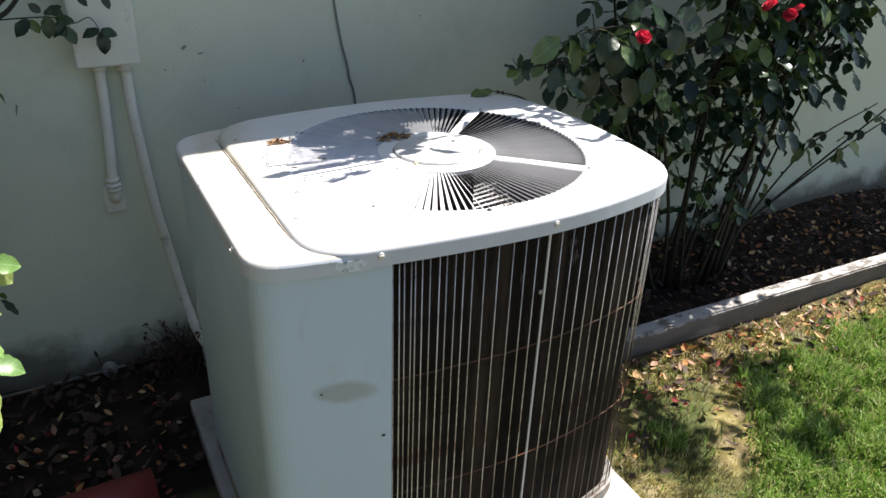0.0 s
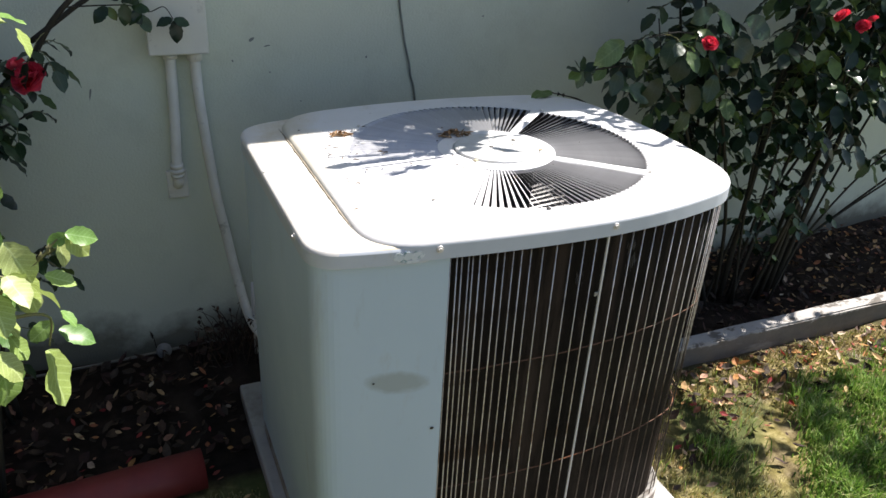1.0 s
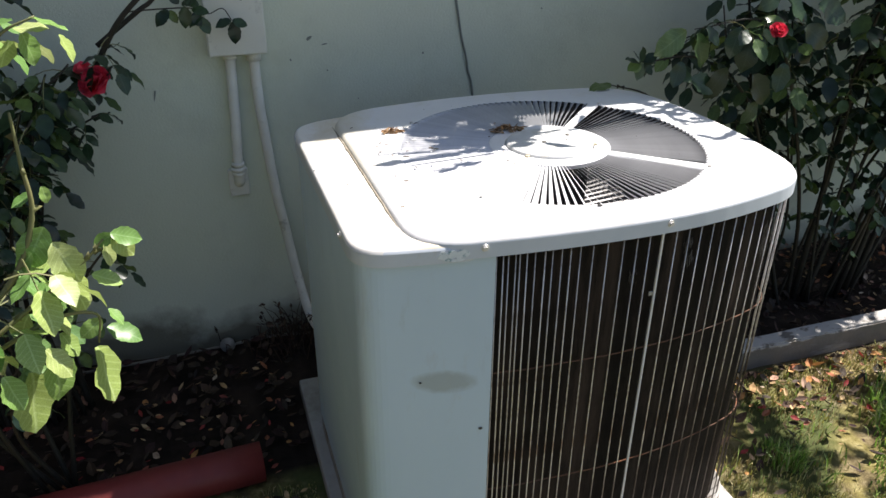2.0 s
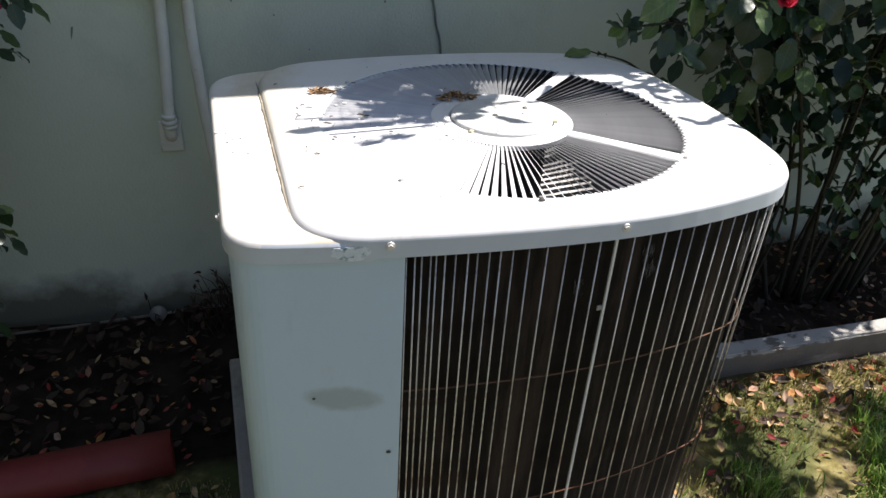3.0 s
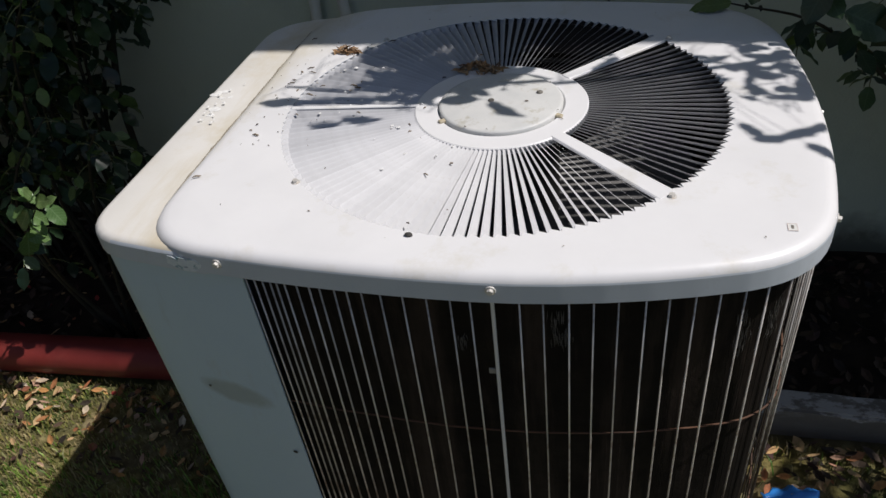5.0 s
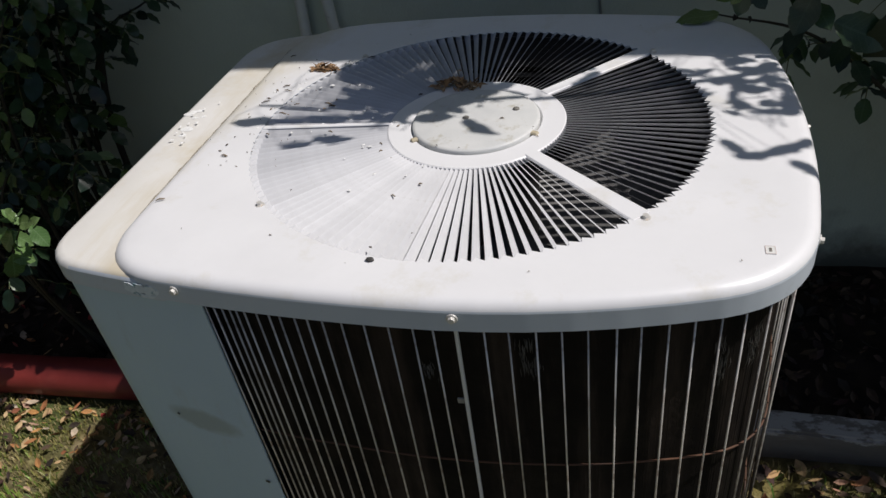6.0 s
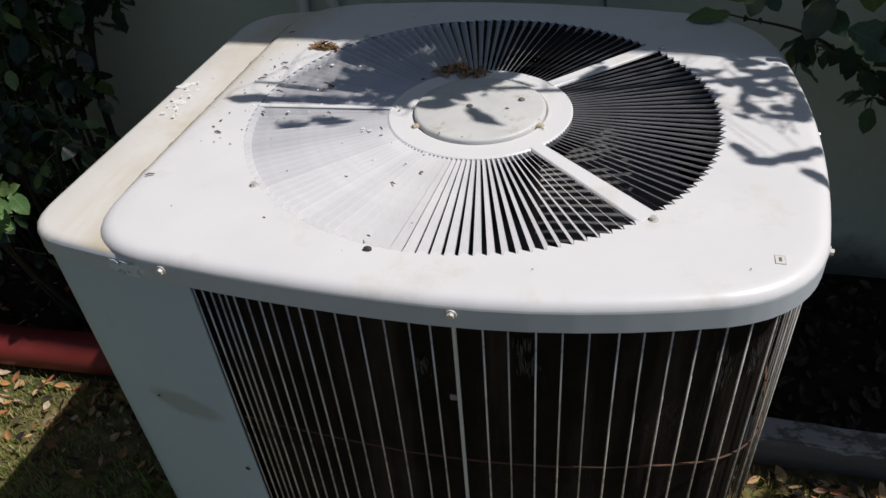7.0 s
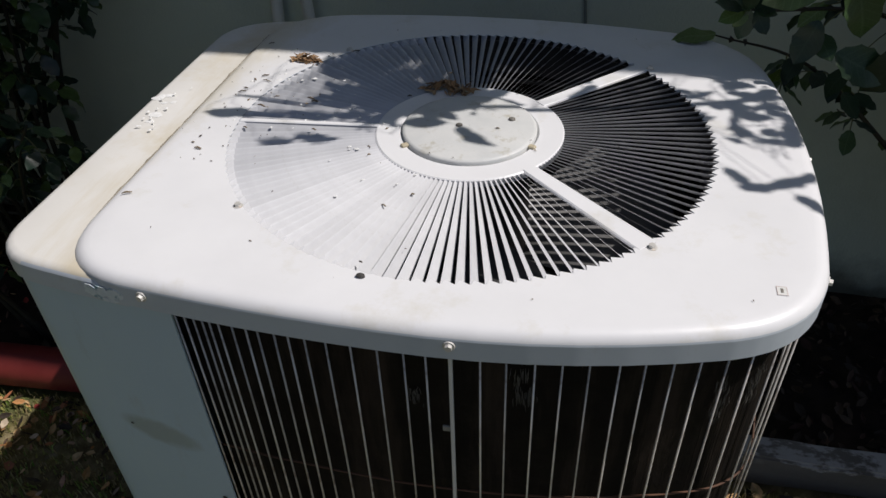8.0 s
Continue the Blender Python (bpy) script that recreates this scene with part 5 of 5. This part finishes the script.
    spots += [(rnd.uniform(1.78, 1.95), rnd.uniform(-0.25, -0.16)) for _ in range(9)]
    b.dapple(arch, spots, 1.52, 0.058)
    arch = [q + b.base for q in b.cane([(1.28, 0.38, -0.01), (1.36, 0.34, 0.9), (1.46, 0.20, 1.50), (1.55, 0.0, 1.58), (1.58, -0.15, 1.55)], 0.009, 0.003)]
    spots = [(rnd.uniform(1.36, 1.66), rnd.uniform(-0.12, 0.24)) for _ in range(40)]
    spots += [(rnd.uniform(1.48, 1.70), rnd.uniform(-0.24, -0.02)) for _ in range(9)]
    spots += [(rnd.uniform(1.42, 1.62), rnd.uniform(0.0, 0.20)) for _ in range(18)]
    b.dapple(arch, spots, 1.52, 0.052)
    for at, s in (((0.585, 0.13, 0.940), 0.022), ((0.991, 0.14, 0.985), 0.023), ((1.056, 0.13, 0.962), 0.021), ((1.085, 0.13, 0.976), 0.017)):
        rose_flower(b.ob, Vector(at) - b.base, s, int(at[0] * 100))
    b.done()


def build_wall_rose():
    b = Rose("dark green rose with a red bloom against the wall", (-0.98, 0.52, 0), 33, singles=150)
    p = b.cane([(-0.98, 0.52, -0.01), (-1.0, 0.52, 0.45), (-0.90, 0.52, 0.78), (-0.815, 0.52, 0.86), (-0.73, 0.50, 0.98), (-0.60, 0.50, 1.08), (-0.48, 0.52, 1.10)], 0.009, 0.004)
    b.clothe(p, 0.30, 0.62, 13, 0.042)
    b.clothe(p, 0.80, 1.0, 6, 0.036)
    p = b.cane([(-1.02, 0.52, -0.01), (-1.05, 0.5, 0.4), (-0.95, 0.54, 0.68), (-0.82, 0.57, 0.76)], 0.007, 0.002)
    b.clothe(p, 0.45, 1.0, 12, 0.042)
    p = b.cane([(-1.05, 0.5, -0.01), (-1.15, 0.48, 0.5), (-1.02, 0.46, 0.95), (-0.9, 0.45, 1.15)], 0.008, 0.003)
    b.clothe(p, 0.45, 1.0, 14, 0.044)
    b.cane([(-0.80, 0.60, 0.90), (-0.705, 0.60, 0.968), (-0.677, 0.60, 0.986), (-0.649, 0.60, 1.018), (-0.613, 0.60, 1.071)], 0.006, 0.004, False)
    b.cane([(-0.735, 0.59, 0.969), (-0.694, 0.59, 0.971), (-0.641, 0.59, 0.972), (-0.596, 0.59, 0.97), (-0.561, 0.59, 0.956), (-0.529, 0.59, 0.966), (-0.512, 0.59, 0.939)], 0.0018, 0.001, False)
    for x, z, dx, dz in ((-0.642, 0.969, -0.032, -0.028), (-0.640, 0.969, 0.012, -0.026), (-0.618, 0.983, -0.020, 0.019), (-0.613, 0.978, 0.034, 0.018), (-0.609, 0.976, -0.001, -0.046), (-0.594, 0.968, 0.035, -0.005), (-0.593, 0.961, 0.014, -0.029),
                         (-0.578, 0.951, 0.015, -0.036), (-0.577, 0.979, -0.027, 0.005), (-0.514, 0.940, -0.035, -0.007), (-0.511, 0.940, 0.031, -0.011), (-0.512, 0.937, 0.005, -0.048), (-0.546, 1.009, 0.018, -0.015), (-0.498, 1.009, 0.013, -0.024), (-0.575, 0.956, -0.031, -0.019)):
        b.lie((x, 0.585, z), (x + dx, 0.575, z + dz), b.rnd.uniform(-0.4, 0.4))
    for k in range(13):
        x, y, z = -0.97 - 0.05 * k + b.rnd.uniform(-0.05, 0.05), b.rnd.uniform(0.36, 0.6), b.rnd.uniform(0.55, 1.1)
        p = b.cane([(x - 0.05, 0.5, -0.01), (x - 0.08, (y + 0.5) / 2, z * 0.5), (x, y, z), (x + 0.1, y, z + 0.12)], 0.006, 0.002)
        b.clothe(p, 0.2, 1.0, 18, 0.044)
    for k in range(6):
        x, y, z = -0.93 - 0.05 * k, b.rnd.uniform(0.34, 0.46), b.rnd.uniform(0.62, 0.86)
        p = b.cane([(x - 0.08, 0.48, -0.01), (x - 0.08, y + 0.04, z * 0.5), (x, y, z), (x + 0.05, y, z + 0.12)], 0.006, 0.002)
        b.clothe(p, 0.35, 1.0, 16, 0.046)
    # mostly unseen canes, added to block sky light from the left
    for k in range(26):
        x, y, z = b.rnd.uniform(-2.0, -1.2), b.rnd.uniform(0.22, 0.58), b.rnd.uniform(0.6, 1.5)
        p = b.cane([(x - 0.04, 0.46, -0.01), (x - 0.08, (y + 0.46) / 2, z * 0.5), (x, y, z), (x + 0.1, y, z + 0.14)], 0.006, 0.002)
        b.clothe(p, 0.15, 1.0, 20, 0.046)
    rose_flower(b.ob, Vector((-0.800, 0.470, 0.852)) - b.base, 0.040, 5)
    rose_flower(b.ob, Vector((-0.822, 0.475, 0.880)) - b.base, 0.022, 8)
    b.done()


def build_near_rose():
    b = Rose("young yellow-green rose shoots in full sun beside the lawn", (-1.35, -0.25, 0), 44, True, 260)
    b.cane([(-1.35, -0.25, -0.01), (-1.25, -0.36, 0.45), (-0.97, -0.40, 0.76), (-0.845, -0.385, 0.86), (-0.800, -0.38, 0.94), (-0.796, -0.38, 1.005), (-0.794, -0.38, 1.058)], 0.006, 0.0014)
    b.cane([(-1.35, -0.25, -0.01), (-1.27, -0.34, 0.45), (-0.93, -0.40, 0.76), (-0.774, -0.385, 0.872), (-0.735, -0.38, 0.906)], 0.005, 0.0012)
    b.cane([(-0.90, -0.40, 0.775), (-0.81, -0.395, 0.82), (-0.760, -0.385, 0.815), (-0.765, -0.38, 0.772)], 0.003, 0.0010, False)
    b.cane([(-0.97, -0.40, 0.90), (-0.86, -0.385, 1.06), (-0.79, -0.38, 1.13), (-0.75, -0.38, 1.15)], 0.003, 0.0010, False)
    # leaves of the outermost sprays: stalk, and the way to the tip
    for x, z, dx, dz in ((-0.726, 0.914, 0.033, -0.011), (-0.726, 0.910, 0.022, -0.029), (-0.735, 0.902, 0.007, -0.029), (-0.754, 0.867, 0.032, -0.011), (-0.723, 0.911, -0.024, -0.010), (-0.746, 0.819, 0.017, -0.015), (-0.752, 0.793, 0.038, -0.015),
                         (-0.757, 0.803, -0.026, -0.020), (-0.768, 0.768, 0.011, -0.077), (-0.815, 0.772, 0.003, -0.066), (-0.803, 0.793, 0.015, -0.034), (-0.824, 0.787, -0.023, 0.023), (-0.845, 0.744, -0.010, -0.088), (-0.807, 0.904, -0.026, -0.026),
                         (-0.791, 0.930, -0.028, -0.047), (-0.790, 0.886, -0.039, 0.001), (-0.785, 0.913, 0.021, -0.052), (-0.780, 0.878, 0.015, -0.054), (-0.790, 0.845, -0.033, -0.013)):
        b.lie((x, -0.382 + b.rnd.uniform(-0.006, 0.006), z), (x + dx, -0.390 + b.rnd.uniform(-0.008, 0.008), z + dz), b.rnd.uniform(-0.45, 0.45), (0.45, -0.60, 0.75))
    for x, z, dx, dz in ((-0.784, 0.974, 0.004, -0.020), (-0.795, 0.967, -0.022, -0.010), (-0.773, 1.137, 0.032, 0.004), (-0.768, 1.133, 0.010, -0.034), (-0.777, 1.129, -0.015, -0.030), (-0.756, 1.148, 0.034, -0.010), (-0.735, 1.128, 0.014, -0.024), (-0.800, 1.140, 0.030, 0.010),
                         (-0.830, 0.822, -0.025, -0.041), (-0.813, 0.819, 0.026, -0.024), (-0.832, 0.866, 0.025, -0.024), (-0.844, 0.779, 0.015, -0.040), (-0.778, 0.857, 0.008, -0.042), (-0.805, 0.860, 0.020, -0.040), (-0.825, 0.845, 0.030, 0.012)):
        b.lie((x, -0.370 + b.rnd.uniform(-0.010, 0.006), z), (x + dx, -0.376 + b.rnd.uniform(-0.01, 0.01), z + dz), b.rnd.uniform(-0.7, 0.7), (0.45, -0.50, 0.80))
    for k in range(16):
        q = Vector((b.rnd.uniform(-0.94, -0.83), b.rnd.uniform(-0.43, -0.35), b.rnd.uniform(0.86, 0.94)))
        b.spray(q - b.base, (b.rnd.uniform(-0.6, 0.6), b.rnd.uniform(-0.6, 0.2), b.rnd.uniform(-0.7, 0.2)), 0.046, 3)
    p = b.cane([(-1.28, -0.03, -0.01), (-1.27, 0.0, 0.6), (-1.02, 0.03, 1.0), (-0.87, 0.04, 1.07)], 0.006, 0.002)
    b.clothe(p, 0.78, 1.0, 9, 0.040)
    b.done()
    c = Rose("small green rose bush behind the red pipe", (-1.0, 0.24, 0), 47, False, 330)
    for q, n in ((((-1.0, 0.24, -0.01), (-1.06, 0.2, 0.20), (-1.03, 0.15, 0.36), (-1.0, 0.12, 0.43)), 6), (((-1.05, 0.24, -0.01), (-1.1, 0.2, 0.3), (-1.05, 0.2, 0.5), (-0.95, 0.24, 0.62)), 14), (((-1.0, 0.24, -0.01), (-0.95, 0.24, 0.3), (-0.88, 0.22, 0.52), (-0.81, 0.20, 0.62)), 11),
                 (((-1.0, 0.24, -0.01), (-1.05, 0.28, 0.4), (-1.0, 0.28, 0.7), (-0.9, 0.27, 0.85)), 12), (((-1.02, 0.24, -0.01), (-1.15, 0.22, 0.3), (-1.2, 0.2, 0.6)), 10)):
        p = c.cane(list(q), 0.006, 0.0018)
        c.clothe(p, 0.5, 1.0, n * 2 // 3, 0.036)
    c.one = [leaflet_mesh("leaflet", M_SPRIG, f, d, i) for i, (f, d) in enumerate(((0.2, 0.25), (0.3, 0.4)))]
    for x, z, dx, dz in ((-0.933, 0.524, 0.014, 0.045), (-0.924, 0.531, 0.040, 0.034), (-0.925, 0.518, 0.053, 0.019), (-0.904, 0.512, 0.042, -0.046), (-0.965, 0.463, 0.052, -0.012), (-0.985, 0.441, -0.018, -0.080), (-0.959, 0.504, -0.039, -0.021), (-0.954, 0.497, -0.049, -0.055)):
        c.lie((x, 0.105, z), (x + dx * 0.78, 0.092, z + dz * 0.78), c.rnd.uniform(-0.8, 0.8), (0.6, -0.5, 0.9))
        c.lie((x - 0.012, 0.112, z - 0.01), (x - 0.012 - dz * 0.6, 0.112, z - 0.01 + dx * 0.6), c.rnd.uniform(-0.8, 0.8), (0.6, -0.5, 0.9))
    c.cane([(-1.02, 0.12, 0.40), (-0.97, 0.11, 0.46), (-0.92, 0.105, 0.52)], 0.0022, 0.0012, False)
    c.done()


build_right_rose()
build_wall_rose()
build_near_rose()


# ---- grass and litter ----
def build_cover():
    rnd = random.Random(12)

    def grass(name, label, count, spot, height, material, width):
        g = Gather()
        made = 0
        while made < count:
            x, y, keep = spot()
            if rnd.random() > keep:
                continue
            made += 1
            tuft = 0.75 + 0.9 * noise.noise((x * 9, y * 9, 4)) + 0.5 * noise.noise((x * 25, y * 25, 6))
            h, w, a = height * rnd.uniform(0.5, 1.3) * max(0.35, tuft), width * rnd.uniform(0.6, 1.3), rnd.uniform(0, 6.283)
            lean, b = rnd.uniform(0.1, 0.9) * h, rnd.uniform(0, 6.283) + 2.5 * noise.noise((x * 7, y * 7, 1))
            ca, sa = math.cos(a) * w, math.sin(a) * w
            lx, ly = math.cos(b) * lean, math.sin(b) * lean
            g.add([(x - ca, y - sa, -0.006), (x + ca, y + sa, -0.006), (x + ca * 0.8 + lx * 0.35, y + sa * 0.8 + ly * 0.35, h * 0.55), (x - ca * 0.8 + lx * 0.35, y - sa * 0.8 + ly * 0.35, h * 0.55), (x + lx, y + ly, h * rnd.uniform(0.75, 1))],
                  [(0, 1, 2, 3), (3, 2, 4)])
        ob = part(name, g.mesh(name), material)
        tagged(ob, label, "grass", kind="stuff")

    def patch(x, y):
        return noise.noise((x * 2.6, y * 2.6, 9)) + 0.4 * noise.noise((x * 8, y * 8, 2))

    def right_green():
        x, y = rnd.uniform(0.42, 2.7), rnd.uniform(-1.0, 0.11)
        edge = min(x - 0.97 - 0.75 * y, -0.02 - y) + 0.10 * patch(x, y)
        lush = min(1, max(0, edge * 9 + 0.3))
        tuft = 0.35 if (x - 0.60) ** 2 + (y + 0.17) ** 2 < 0.003 else 0.0
        fade = min(1, max(0, (2.6 - x) * 1.6 + 0.5 * patch(x, y + 3))) * min(1, max(0, (y + 0.95) * 2.5 + 0.5 * patch(x + 3, y)))
        return x, y, max(lush, tuft, 0.012) * (0.75 + 0.5 * patch(x + 7, y)) * fade

    def right_dry():
        x, y = rnd.uniform(0.40, 2.4), rnd.uniform(-0.7, 0.125)
        return x, y, 0.25 + 0.9 * patch(x + 4, y)

    def left_green():
        x, y = rnd.uniform(-2.2, -0.5), rnd.uniform(-0.9, 0.07)
        fade = min(1, max(0, (x + 2.1) * 2.0 + 0.5 * patch(x, y + 3))) * min(1, max(0, (y + 0.85) * 2.5 + 0.5 * patch(x + 3, y)))
        return x, y, min(1, max(0.06, (-0.02 - y) * 4)) * (0.7 + 0.8 * patch(x, y)) * fade

    def left_dry():
        x, y = rnd.uniform(-2.0, -0.48), rnd.uniform(-0.6, 0.10)
        return x, y, 0.4 + patch(x + 4, y)

    grass("lawn_grass", "short bright green lawn grass in sun", 52000, right_green, 0.042, M_GRASS, 0.0018)
    grass("dry_lawn_grass", "matted dry straw-coloured grass beside the edging", 15000, right_dry, 0.016, M_STRAW, 0.0016)
    grass("lawn_grass", "short green lawn grass beside the red pipe", 17000, left_green, 0.026, M_GRASS, 0.0016)
    grass("dry_lawn_grass", "dry straw-coloured grass beside the red pipe", 12000, left_dry, 0.015, M_STRAW, 0.0016)

    def litter(name, label, category, count, spot, lo, hi, material):
        g = Gather()
        for _ in range(count):
            x, y = spot()
            z = 0.004 + (0.03 * min(1, max(0, (y - 0.24) * 3)) if y > 0.24 else 0)
            s, c = rnd.uniform(lo, hi), rnd.uniform(0.1, 0.6)
            w = s * rnd.uniform(0.35, 0.6)
            m = pose(x, y, z + rnd.uniform(0, 0.012), rnd.uniform(-40, 40), rnd.uniform(-40, 40), rnd.uniform(0, 360))
            g.add([(-s, 0, c * s * 0.4), (-s * 0.3, -w, c * w), (-s * 0.3, 0, 0), (-s * 0.3, w, c * w), (s * 0.4, -w * 0.8, c * w), (s * 0.4, 0, 0), (s * 0.4, w * 0.8, c * w), (s, 0, c * s * 0.5)],
                  [(0, 1, 2), (0, 2, 3), (1, 4, 5, 2), (2, 5, 6, 3), (4, 7, 5), (5, 7, 6)], m)
        ob = part(name, g.mesh(name), material)
        tagged(ob, label, category, kind="stuff")

    litter("leaf_litter", "brown and grey dead leaves over the bed soil", "leaf litter", 800, lambda: (rnd.uniform(-2.0, -0.47), rnd.uniform(0.2, 0.65)), 0.008, 0.024, M_LITTER)
    litter("leaf_litter", "brown dead leaves over the soil under the rose", "leaf litter", 1900, lambda: (rnd.uniform(0.39, 2.8), rnd.uniform(0.21, 0.65)), 0.006, 0.020, M_LITTER)
    litter("pale_leaves", "scattered tan dead leaves on open soil by the wall", "leaf litter", 620, lambda: (rnd.uniform(1.2, 3.0), rnd.uniform(0.22, 0.68)), 0.005, 0.016, M_PALE)
    litter("leaf_litter", "brown dead leaves lying on the dry lawn edge", "leaf litter", 330, lambda: (rnd.uniform(0.40, 2.3), 0.12 - abs(rnd.gauss(0, 0.17))), 0.006, 0.022, M_LITTER)
    litter("leaf_litter", "brown dead leaves on grass beside the red pipe", "leaf litter", 130, lambda: (rnd.uniform(-1.7, -0.5), 0.09 - abs(rnd.gauss(0, 0.14))), 0.006, 0.018, M_LITTER)
    litter("pale_leaves", "pale tan dead leaves lying on the lawn edge", "leaf litter", 330, lambda: (rnd.uniform(0.40, 2.1), 0.12 - abs(rnd.gauss(0, 0.12))), 0.004, 0.021, M_PALE)
    litter("pale_leaves", "pale tan dead leaves beside the red pipe", "leaf litter", 340, lambda: (rnd.uniform(-1.6, -0.5), rnd.choice((0.08 - abs(rnd.gauss(0, 0.08)), 0.08 - abs(rnd.gauss(0, 0.10)), rnd.uniform(0.22, 0.55)))), 0.006, 0.017, M_PALE)
    litter("fallen_petals", "fallen red rose petals on the lawn", "petals", 46, lambda: (rnd.uniform(0.45, 2.2), 0.10 - abs(rnd.gauss(0, 0.17))), 0.006, 0.014, M_DRYPETAL)
    litter("fallen_petals", "fallen red rose petals in the garden bed", "petals", 70, lambda: (rnd.uniform(-1.6, -0.48), rnd.uniform(0.05, 0.5)), 0.006, 0.013, M_DRYPETAL)


build_cover()
